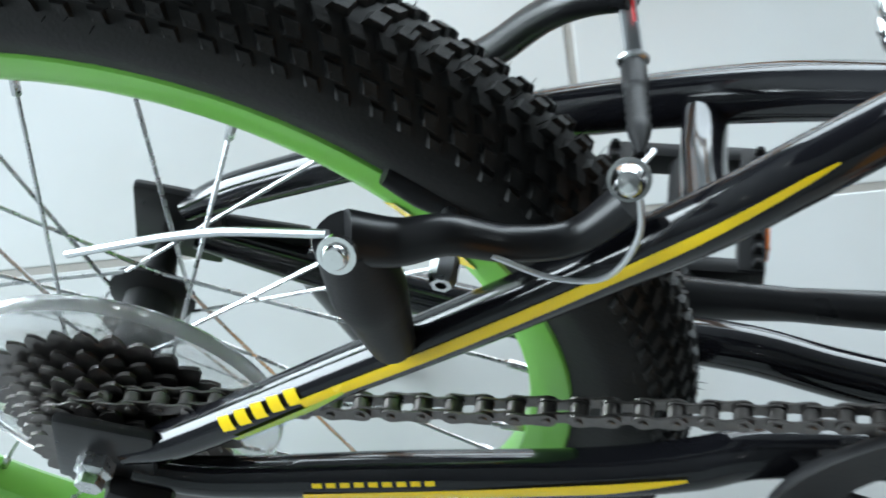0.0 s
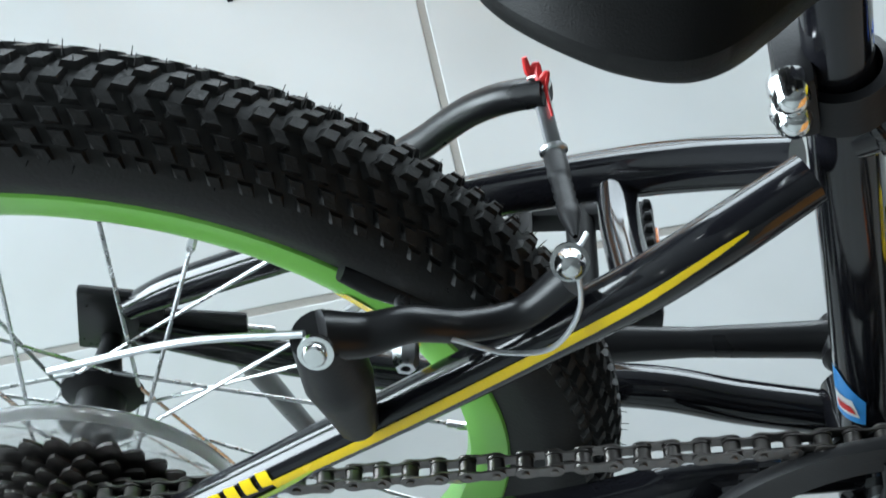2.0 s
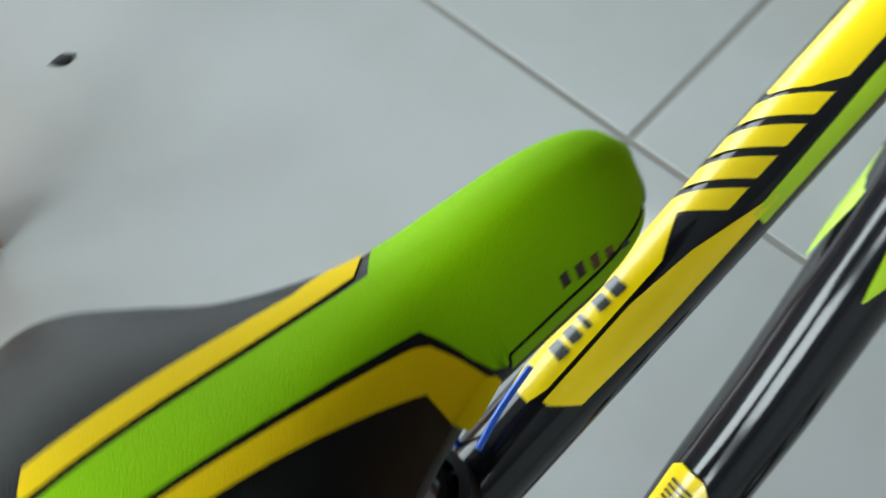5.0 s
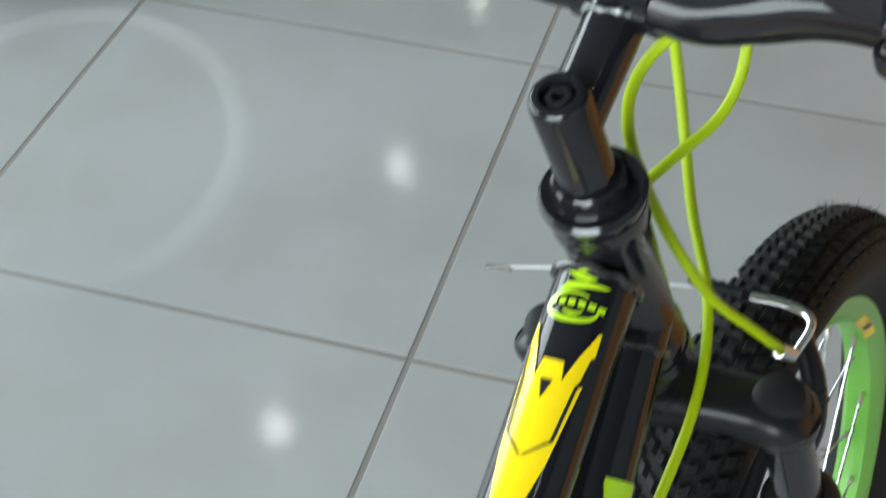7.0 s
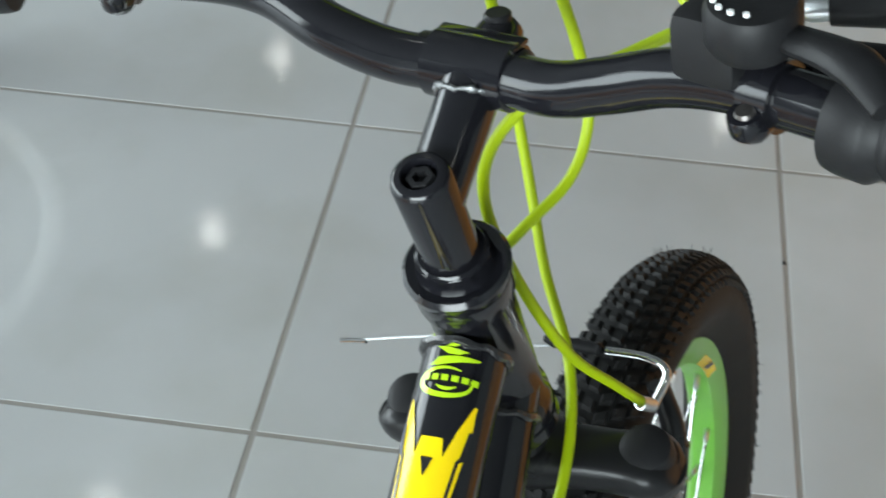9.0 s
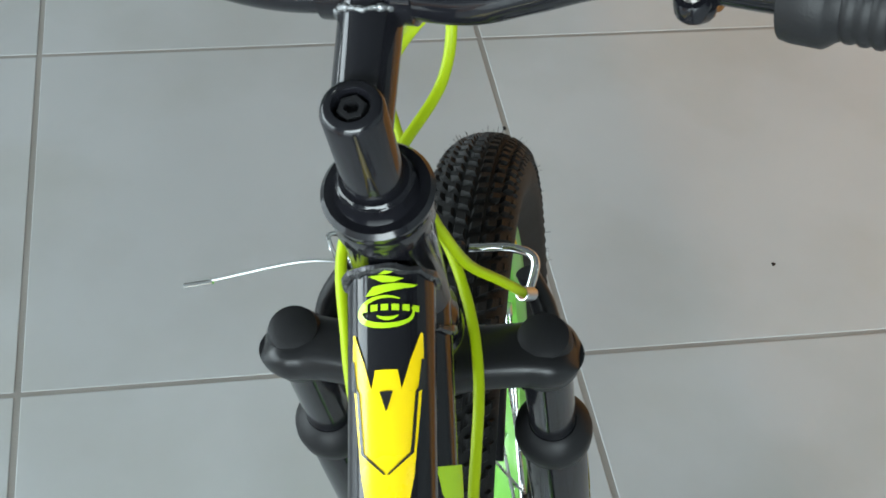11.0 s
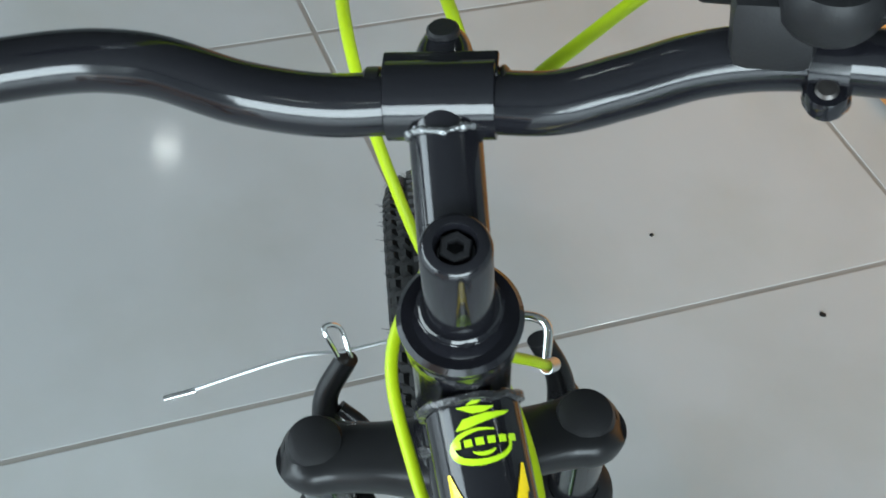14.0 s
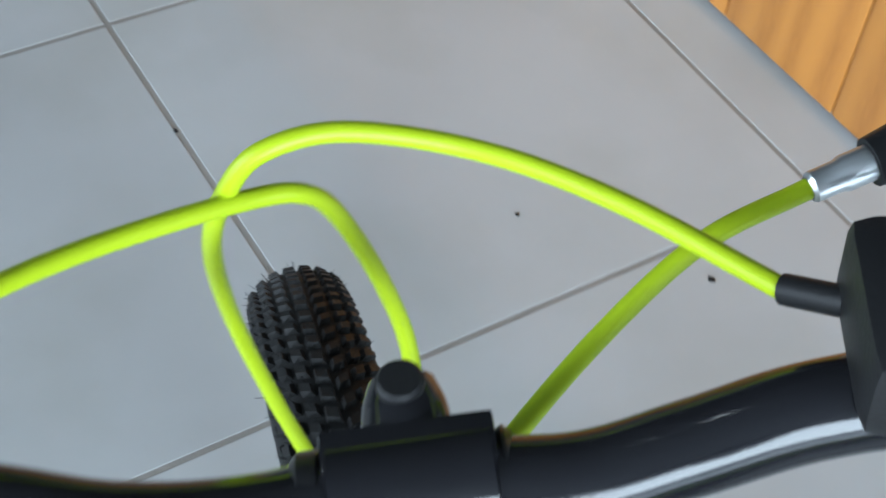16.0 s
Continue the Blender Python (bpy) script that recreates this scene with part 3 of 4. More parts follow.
# ---- decals on the tubes ----
P_TT = on_tube(TT_A, TT_B, TT_R)
P_TT2 = on_tube(TT_A, TT_B, TT_R, 0.0011)
top_tube = bpy.data.objects["top_tube"]


def decal(rows, material, label, parent=None, place=P_TT, n=4, m=8, name="decal"):
    put(name, *strip(place, rows, n, m), material, parent or top_tube, label)


decal([(0.052, -34, 4), (0.060, -46, 12), (0.118, -46, 12), (0.136, -46, -20)], DECAL_Y, "yellow decal panel")
decal([(0.056, 18, 26), (0.064, 18, 58), (0.100, 18, 66), (0.128, 30, 66), (0.160, 60, 66)], DECAL_Y, "yellow decal panel")
for k, (lo, hi) in enumerate(((-26, 0), (-25, -1), (-26, 0), (-24, -2), (-26, 0))):
    s0 = 0.070 + k * 0.0072
    decal([(s0, lo, hi), (s0 + (0.0050, 0.0046, 0.0022, 0.0050, 0.0052)[k], lo + 2, hi + 2)], DECAL_K, "black lettering bar", place=P_TT2, n=2, m=3, name="lettering_bar")


def slanted(s, deg):
    return P_TT(s + 0.020 * (deg + 46) / 80, deg)


for k in range(4):
    s0 = 0.1265 + k * 0.0140
    decal([(s0, -46, 30), (s0 + 0.0098, -46, 30)], DECAL_Y, "yellow slanted stripe", place=slanted, n=2, m=12)
decal([(0.150, 56, 80), (0.21, 50, 78), (0.34, 56, 74)], DECAL_G, "lime side stripe")
decal([(0.150, -74, -58), (0.34, -74, -58)], DECAL_G, "lime side stripe")
decal([(0.184, -44, -34), (0.194, -44, 6), (0.204, -42, 30), (0.27, -30, 28), (0.361, -12, 12), (0.378, -18, 18), (0.402, -34, 34), (0.4340, -46, 46)], DECAL_Y, "yellow tapering decal panel", n=6)
for sg in (-1, 1):
    decal([(0.4340, sg * 32 - 14, sg * 32 + 14), (0.4460, sg * 40 - 10, sg * 40 + 10), (0.4575, sg * 47 - 2, sg * 47 + 2)], DECAL_Y, "yellow decal point", n=6, m=5)
    decal([(0.402, sg * 2 - 1.5, sg * 2 + 1.5), (0.4105, sg * 31 - 2.2, sg * 31 + 2.2)], DECAL_K, "black chevron line", place=P_TT2, n=6, m=2, name="chevron")
    decal([(0.4105, sg * 31 - 2.2, sg * 31 + 2.2), (0.4340, sg * 38 - 2.2, sg * 38 + 2.2), (0.4360, sg * 45 - 5, sg * 45 + 5), (0.4470, sg * 48 - 3, sg * 48 + 3)], DECAL_K, "black chevron line", place=P_TT2, n=4, m=2, name="chevron")
decal([(0.4340, -19, 19), (0.4420, -14, 14)], DECAL_Y, "yellow decal bridge", n=2)
decal([(0.4260, -0.6, 0.6), (0.4335, -8, 8)], DECAL_K, "small black triangle", place=P_TT2, n=2, m=2, name="triangle")


# plain emblem: open ring, bar and crest
def arc(place, s, d0, rs, rd, a0, a1, w, k=22):
    vs, fs = [], []
    for i in range(k + 1):
        a = radians(a0 + (a1 - a0) * i / k)
        e = w * (0.25 + 0.75 * math.sin(math.pi * i / k))
        for q in (-1, 1):
            vs.append(place(s + math.cos(a) * (rs + q * e * 0.0003), d0 + math.sin(a) * (rd + q * e)))
    for i in range(k):
        fs.append((2 * i, 2 * i + 1, 2 * i + 3, 2 * i + 2))
    return vs, fs


put("emblem", *arc(P_TT2, 0.4650, 0, 0.0058, 34, 70, 390, 4), DECAL_G, top_tube, "lime ring emblem")
put("emblem", *arc(P_TT2, 0.4660, 2, 0.0040, 17, 130, 230, 2.5), DECAL_G, top_tube, "lime ring emblem")
for k in range(6):
    decal([(0.4652, -32 + 13 * k, -23 + 13 * k), (0.4678, -32 + 13 * k, -23 + 13 * k)], DECAL_G, "lime lettering bar", place=P_TT2, n=1, m=2, name="lettering_bar")
decal([(0.4715, -26, -14), (0.4750, -16, 34), (0.4762, 10, 40)], DECAL_G, "lime crest shape", place=P_TT2, name="emblem")
decal([(0.4765, -4, 10), (0.4782, -14, 22), (0.4795, -22, -6)], DECAL_G, "lime crest shape", place=P_TT2, name="emblem")
decal([(0.4798, -10, 2), (0.4815, 0, 14)], DECAL_G, "lime crest shape", place=P_TT2, name="emblem")

STAY = [V((0.049, -0.060, 0.284)), V((0.119, -0.0533, 0.331)), V((0.169, -0.0485, 0.364)), V((0.215, -0.0441, 0.396)), V((0.258, -0.040, 0.427)), V((0.289, -0.031, 0.446)), V((0.322, -0.015, 0.459))]


def on_path(pts, radii, lift=0.0008):
    """Places decals on a bent tube: s in metres along it, angle in degrees from its upper side, to the right."""
    path = smooth_path(pts, 8)
    fr = frames(path)
    run = [0.0]
    for a, b in zip(path, path[1:]):
        run.append(run[-1] + (b - a).length)

    def place(s, deg):
        s = min(max(s, 0.0), run[-1] - 1e-6)
        i = max(k for k in range(len(path) - 1) if run[k] <= s)
        t = (s - run[i]) / (run[i + 1] - run[i])
        sd, up = fr[i][1].lerp(fr[i + 1][1], t), fr[i][2].lerp(fr[i + 1][2], t)
        rad = radii[0] + (radii[1] - radii[0]) * s / run[-1] + lift
        w = radians(deg)
        return path[i].lerp(path[i + 1], t) + (sd * math.sin(w) + up * math.cos(w)) * rad
    return place


P_ST = on_path(STAY, (0.0095, 0.0112))
right_stay = bpy.data.objects["seat_stay"]
decal([(0.072, 62, 86), (0.120, 62, 88), (0.19, 60, 84), (0.250, 56, 76), (0.290, 54, 66), (0.300, 56, 60)], DECAL_Y, "long yellow stripe", right_stay, P_ST)
decal([(0.030, 96, 118), (0.070, 88, 112), (0.092, 82, 88)], DECAL_G, "lime stripe", right_stay, P_ST)
for k in range(5):
    s0 = 0.030 + k * 0.0092
    decal([(s0, 30, 68), (s0 + 0.0062, 34, 72)], DECAL_Y, "yellow lettering bar", right_stay, P_ST, 2, 4, "lettering_bar")
P_SL = on_tube(V((0.049, 0.060, 0.303)), V((0.211, 0.044, 0.387)), (0.0098, 0.0110), 0.0012)
for k in range(5):
    s0 = 0.040 + k * 0.0092
    decal([(s0, -60, -30), (s0 + 0.0064, -60, -30)], DECAL_Y, "yellow lettering bar", bpy.data.objects["seat_stay.001"], P_SL, 2, 4, "lettering_bar")
P_CS = on_tube(V((0.056, -0.058, 0.246)), V((0.262, -0.040, 0.262)), (0.0090, 0.0115), 0.0016)
right_cs = bpy.data.objects["chain_stay"]
decal([(0.04, 80, 112), (0.12, 74, 108), (0.17, 66, 96), (0.205, 58, 64)], DECAL_Y, "yellow stripe", right_cs, P_CS)
for k in range(9):
    s0 = 0.045 + k * 0.0062
    decal([(s0, 50, 62), (s0 + 0.0042, 50, 62)], DECAL_Y, "yellow lettering bar", right_cs, P_CS, 2, 2, "lettering_bar")
P_D1 = on_tube(DT[1], DT[2], (0.0192, 0.0202), 0.0024)
P_D2 = on_tube(DT[2] + V((0.04, 0, 0.046)), DT[5], (0.0205, 0.0190), 0.0026)
down_tube = bpy.data.objects["down_tube"]
decal([(0.000, -14, 14), (0.006, -30, 30), (0.030, -30, 30), (0.034, -18, 18)], DECAL_Y, "yellow shield sticker", down_tube, P_D1)
for k in range(6):
    decal([(0.010 + k * 0.003, -16, 16), (0.0114 + k * 0.003, -16, 16)], DECAL_K, "fine print bar", down_tube, on_tube(DT[1], DT[2], (0.0192, 0.0202), 0.0029), 1, 4, "lettering_bar")
for sg in (-1, 1):
    decal([(0.0, sg * 44 - 1, sg * 44 + 1), (0.03, sg * 50 - 22, sg * 50 + 22), (0.20, sg * 52 - 26, sg * 52 + 26), (0.27, sg * 52 - 20, sg * 52 + 20)], DECAL_G, "lime panel", down_tube, P_D2)
    for k, s0 in enumerate((0.055, 0.095, 0.135, 0.165)):
        decal([(s0, sg * 52 - 20, sg * 52 + 20), (s0 + 0.010, sg * 52 - 20, sg * 52 + 20)], DECAL_K, "large dark lettering bar", down_tube, on_tube(DT[2] + V((0.04, 0, 0.046)), DT[5], (0.0205, 0.0190), 0.0032), 2, 6, "lettering_bar")
        decal([(s0 + 0.010, sg * 52 + 6, sg * 52 + 20), (s0 + 0.020, sg * 52 + 6, sg * 52 + 20)], DECAL_K, "large dark lettering bar", down_tube, on_tube(DT[2] + V((0.04, 0, 0.046)), DT[5], (0.0205, 0.0190), 0.0032), 2, 4, "lettering_bar")
P_SE = on_tube(BB, seat_top, 0.0142, 0.0006)
seat_tube = bpy.data.objects["seat_tube"]
decal([(0.040, -168, -104), (0.060, -172, -100), (0.078, -172, -150)], DECAL_B, "blue sticker with a white edge", seat_tube, P_SE)
decal([(0.046, -160, -112), (0.060, -166, -124)], DECAL_W, "white sticker field", seat_tube, on_tube(BB, seat_top, 0.0142, 0.0011))
decal([(0.0495, -152, -118), (0.0550, -156, -128)], DECAL_R, "red lettering bar", seat_tube, on_tube(BB, seat_top, 0.0142, 0.0016), 2, 3, "lettering_bar")
decal([(0.15, -30, -12), (0.19, -32, -14)], DECAL_Y, "yellow mark", seat_tube, P_SE)

# ---- steering: headset, stem, bar ----
QT = V((0.7520, 0.0008, 0.7910))
UPA = -DOWN
disc = part("headset", lathe([(0.0135, -0.004), (0.0200, -0.004), (0.0218, -0.001), (0.0222, 0.003), (0.0205, 0.0052), (0.0165, 0.0045), (0.0150, 0.0075), (0.0150, 0.012), (0.0135, 0.0135), (0.0118, 0.0135)], HT + UPA * 0.004, UPA, 48), BLACK, label="black headset cover and lock nut")
part("lock_nut", lathe([(0.0122, 0), (0.0158, 0), (0.0158, 0.0045), (0.0122, 0.0055)], HT + UPA * 0.012, UPA, 8), BLACK, disc)
part("headset", lathe([(0.0165, 0), (0.0212, 0.001), (0.0218, 0.008), (0.0165, 0.011)], HT + DOWN * 0.106, DOWN, 40), BLACK)
q0 = HT + UPA * 0.010
L = (QT - q0).length
part("stem_quill", lathe([(0.0118, 0), (0.0118, L - 0.0035), (0.0108, L - 0.0008), (0.0095, L), (0.0072, L), (0.0066, L - 0.0015), (0.0060, L - 0.006), (0.0001, L - 0.006)], q0, QT - q0, 40), BLACK, label="gloss black quill stem")
part("stem_bolt", lathe([(0.0056, 0), (0.0056, 0.0042), (0.0050, 0.0048), (0.0030, 0.0048), (0.0030, 0.001), (0.0001, 0.001)], QT - UPA * 0.0062, UPA, 6), PLASTIC, label="black hex socket bolt")
CLC = V((0.806, -0.005, 0.803))
e0 = QT - UPA * 0.020
part("stem_extension", tube([e0, CLC - V((0.002, 0, 0.002))], [0.0118, 0.0122], 32, 1), BLACK, label="gloss black stem extension")
BARDIR = V((0.017, 0.069, 0.0)).normalized()
clamp = part("bar_clamp", lathe([(0.0116, -0.0185), (0.0134, -0.0178), (0.0134, 0.0178), (0.0116, 0.0185)], CLC, BARDIR, 36), BLACK, label="gloss black bar clamp")
FW = V((0, 0, 1)).cross(BARDIR) * -1
part("clamp_lug", tube([CLC + FW * 0.008 + V((0, 0, 0.001)), CLC + FW * 0.018 + V((0, 0, 0.004)), CLC + FW * 0.024 + V((0, 0, 0.005))], [0.0110, 0.0098, 0.0078], 20, 6), BLACK, clamp)
part("clamp_bolt", rod(CLC + FW * 0.019 + V((0, 0, 0.006)), CLC + FW * 0.019 + V((0, 0, 0.0150)), 0.0055, 20), PLASTIC, clamp, "black clamp bolt")
part("clamp_lip", box(basis(CLC + FW * 0.004 + V((0, 0, 0.0112)), BARDIR, (0, 0, 1)), 0.038, 0.012, 0.0024, 0.001), BLACK, clamp)
ext = (CLC - e0).normalized()
over = (V((0, 0, 1)) - ext * ext.z).normalized()
across = ext.cross(over)
wr = random.Random(5)
arc_pts = [CLC - ext * (0.0142 - 0.003 * abs(math.sin(radians(w)))) + (over * math.cos(radians(w)) + across * math.sin(radians(w))) * 0.0121 for w in range(-105, 106, 7)]
part("weld", tube(arc_pts, [0.0012 * wr.uniform(0.6, 1.5) for _ in arc_pts], 7, 3), BAREWELD, clamp, "bright weld bead")

BAR = [V((0.800, 0.285, 0.832)), V((0.822, 0.205, 0.828)), V((0.834, 0.130, 0.823)), V((0.830, 0.091, 0.820)), V((0.817, 0.059, 0.811)), V((0.8105, 0.030, 0.8045)), CLC,
       V((0.7935, -0.038, 0.8045)), V((0.788, -0.062, 0.811)), V((0.7825, -0.085, 0.819)), V((0.775, -0.108, 0.823)), V((0.764, -0.136, 0.823)), V((0.738, -0.190, 0.824)), V((0.695, -0.268, 0.826))]
part("handlebar", tube(BAR, 0.0106, 24, 8), BLACK, label="gloss black riser handlebar")
part("bar_shim", rod(CLC + BARDIR * 0.0185, CLC + BARDIR * 0.026, 0.0112, 28), SATIN)
part("bar_shim", rod(CLC - BARDIR * 0.0185, CLC - BARDIR * 0.0225, 0.0112, 28), SATIN)


def grip(a, b, label):
    a, b = V(a), V(b)
    ln = (b - a).length
    prof = [(0.0107, 0), (0.0172, 0.0005), (0.0178, 0.004), (0.0178, 0.014), (0.0165, 0.016), (0.0148, 0.018)]
    s = 0.02
    while s < ln - 0.006:
        prof += [(0.0140, s), (0.0147, s + 0.001), (0.0147, s + 0.003), (0.0140, s + 0.004)]
        s += 0.005
    prof += [(0.0155, ln - 0.004), (0.0130, ln), (0.0001, ln)]
    return part("grip", lathe(prof, a, b - a, 36), PLASTIC, label=label)


def lever(side, c, along, label):
    """Brake lever: clamp with bolt lug, body and blade, ferrule for the cable."""
    c, along = V(c), V(along).normalized()
    up = V((0, 0, 1))
    fw = along.cross(up).normalized()
    if fw.x < 0:
        fw = -fw
    body = part("brake_lever", lathe([(0.0107, -0.006), (0.0128, -0.006), (0.0128, 0.006), (0.0107, 0.006)], c, along, 30), BLACK, label=label)
    part("clamp_ear", tube([c - fw * 0.008 - up * 0.006, c - fw * 0.0125 - up * 0.006, c - fw * 0.0165 - up * 0.0052], [0.0062, 0.0066, 0.0050], 16, 4, 1.15), BLACK, body)
    part("ear_washer", lathe([(0.0028, 0.0012), (0.0058, 0.0012), (0.0064, 0.0), (0.0064, -0.006), (0.0028, -0.006)], c - fw * 0.0145 - up * 0.0012, up - fw * 0.3, 22), BLACK, body)
    part("clamp_screw", lathe([(0.0001, 0.002), (0.003, 0.0018), (0.0040, 0), (0.0001, -0.002)], c - fw * 0.0145 - up * 0.0005, up - fw * 0.3, 16), DARKSTEEL, body, "steel cross-head screw")
    part("lever_body", tube([c + fw * 0.010, c + fw * 0.022 - along * 0.004, c + fw * 0.030 + along * 0.010], [0.0075, 0.0085, 0.0070], 14, 6, 1.3), PLASTIC, body)
    part("lever_blade", tube([c + fw * 0.028 + along * 0.004, c + fw * 0.040 + along * 0.030 - up * 0.003, c + fw * 0.036 + along * 0.075 - up * 0.006, c + fw * 0.030 + along * 0.115 - up * 0.004], [0.0065, 0.0062, 0.0055, 0.0060], 14, 6, 1.4), PLASTIC, body, "black lever blade")
    return body, fw


lever(1, BAR[2] + (BAR[1] - BAR[2]) * 0.35, BAR[1] - BAR[2], "black left brake lever with a gloss black clamp")
lever(-1, (0.7700, -0.1215, 0.8232), BAR[12] - BAR[11], "black right brake lever with a gloss black clamp")
grip(BAR[1] + (BAR[0] - BAR[1]) * 0.0, BAR[0] - V((0.002, -0.004, 0)), "black ribbed rubber grip")
grip((0.7575, -0.1465, 0.8232), BAR[13] - V((0.002, 0.004, 0)), "black ribbed rubber grip")
# gear shifter
sh = part("gear_shifter", box(basis((0.782, -0.1065, 0.8395), BAR[11] - BAR[10], (0, 0, 1)), 0.026, 0.040, 0.026, 0.006), PLASTIC, label="black thumb gear shifter")
part("shifter_dial", lathe([(0.0001, 0.010), (0.0140, 0.010), (0.0158, 0.007), (0.0158, -0.004), (0.0140, -0.007), (0.0001, -0.007)], (0.765, -0.1165, 0.851), (-0.15, 0, 1), 32), PLASTIC, sh, "round black dial with white marks")
for k in range(6):
    w = radians(60 + 24 * k)
    part("dial_mark", rod((0.765 + 0.0125 * math.cos(w), -0.1165 + 0.0125 * math.sin(w), 0.8605), (0.765 + 0.0125 * math.cos(w), -0.1165 + 0.0125 * math.sin(w), 0.8620), 0.0011, 8), DECAL_W, sh, "white dial mark")
part("thumb_lever", tube([(0.760, -0.128, 0.850), (0.742, -0.150, 0.852), (0.728, -0.162, 0.846)], [0.0042, 0.0055, 0.0042], 12, 6, 1.5), PLASTIC, sh)
part("cable_end", tube([(0.795, -0.100, 0.834), (0.807, -0.092, 0.828)], 0.0036, 12, 1), PLASTIC, sh)

# ---- cables ----
def cable(pts, label, r=0.0026):
    return part("cable_housing", tube(pts, r, 12, 10), LIME, label=label)


cable([(0.806, -0.0925, 0.828), (0.842, -0.070, 0.829), (0.868, -0.047, 0.830), (0.880, -0.018, 0.838), (0.882, 0.002, 0.838), (0.884, 0.0125, 0.826), (0.890, 0.0185, 0.805), (0.902, 0.020, 0.770), (0.908, 0.018, 0.730), (0.900, 0.012, 0.690), (0.878, 0.001, 0.650), (0.844, -0.018, 0.622), (0.800, -0.0265, 0.600), (0.740, -0.022, 0.568), (0.66, -0.016, 0.508), (0.58, -0.012, 0.430), (0.50, -0.010, 0.348), (0.44, -0.008, 0.292)], "lime gear cable looping from the shifter past the head tube")
cable([(0.838, 0.087, 0.8625), (0.858, 0.070, 0.848), (0.872, 0.045, 0.836), (0.882, 0.010, 0.824), (0.884, -0.006, 0.817), (0.886, -0.014, 0.800), (0.887, -0.022, 0.765), (0.884, -0.025, 0.735), (0.868, -0.019, 0.712), (0.842, -0.001, 0.698), (0.812, 0.0245, 0.675), (0.770, 0.024, 0.650), (0.70, 0.014, 0.632), (0.56, 0.012, 0.562), (0.44, 0.012, 0.502), (0.372, 0.010, 0.468)], "lime rear brake cable looping from the lever along the top tube")
cable([(0.838, -0.1165, 0.816), (0.836, -0.088, 0.812), (0.828, -0.058, 0.800), (0.814, -0.026, 0.788), (0.810, -0.006, 0.765), (0.810, 0.000, 0.738), (0.814, -0.006, 0.702), (0.822, -0.016, 0.665), (0.838, -0.024, 0.630), (0.852, -0.037, 0.605), (0.866, -0.047, 0.582)], "lime front brake cable from the lever to the brake")
for a, b in (((0.838, 0.087, 0.8625), (0.826, 0.106, 0.872)), ((0.838, -0.1165, 0.816), (0.838, -0.1325, 0.818))):
    a, b = V(a), V(b)
    part("cable_adjuster", lathe([(0.0030, 0), (0.0040, 0.001), (0.0040, 0.008), (0.0046, 0.009), (0.0046, 0.016), (0.0036, 0.017), (0.0036, (b - a).length + 0.006)], a, b - a, 12), ALU, label="silver cable adjuster")
    part("lever_boss", tube([b, b + (b - a).normalized() * 0.022], [0.0062, 0.0085], 14, 1), PLASTIC)
part("cable_adjuster", lathe([(0.0029, -0.004), (0.0036, -0.004), (0.0036, 0.006), (0.0029, 0.006)], (0.8665, -0.0475, 0.581), (0.6, -0.45, -0.65), 14), ALU, label="silver cable ferrule")

# ---- fork ----
def S(x, y, z):
    return steer_point((x, y, z))


CR = HT + DOWN * 0.124


def crown_shape():
    """A moulded bridge: flat on top, with round ends over the legs."""
    rows, seg = [], 28
    for k in range(41):
        q = -1 + 2 * k / 40
        y = 0.0795 * math.sin(q * math.pi / 2)
        ay = abs(y)
        if ay > 0.0605:
            wide = math.sqrt(max(0.0190 ** 2 - (ay - 0.0605) ** 2, 1e-9))
        else:
            wide = 0.0190 + 0.006 * (1 - ay / 0.0605) ** 2 - 0.0025 * math.sin(math.pi * ay / 0.0605)
        high = (0.0125 if ay < 0.055 else 0.0125 * max(1 - ((ay - 0.055) / 0.0225) ** 4, 0.02)) + 0.004 * max(0, 1 - ay / 0.03)
        cx = 0.822 + 0.014 * min(1, ay / 0.055)
        cz = 0.583 - 0.007 * min(1, ay / 0.055)
        ring = []
        for j in range(seg):
            w = 2 * math.pi * j / seg
            c, d = math.cos(w), math.sin(w)
            ring.append(S(cx + wide * math.copysign(abs(c) ** 0.7, c) - 0.3 * high * d, y + 0.0055, cz + high * math.copysign(abs(d) ** 0.7, d)))
        rows.append(ring)
    vs = [p for r in rows for p in r]
    fs = [(i * seg + j, i * seg + (j + 1) % seg, (i + 1) * seg + (j + 1) % seg, (i + 1) * seg + j) for i in range(40) for j in range(seg)]
    return vs, fs + [tuple(range(seg)), tuple(range(40 * seg, 41 * seg))]


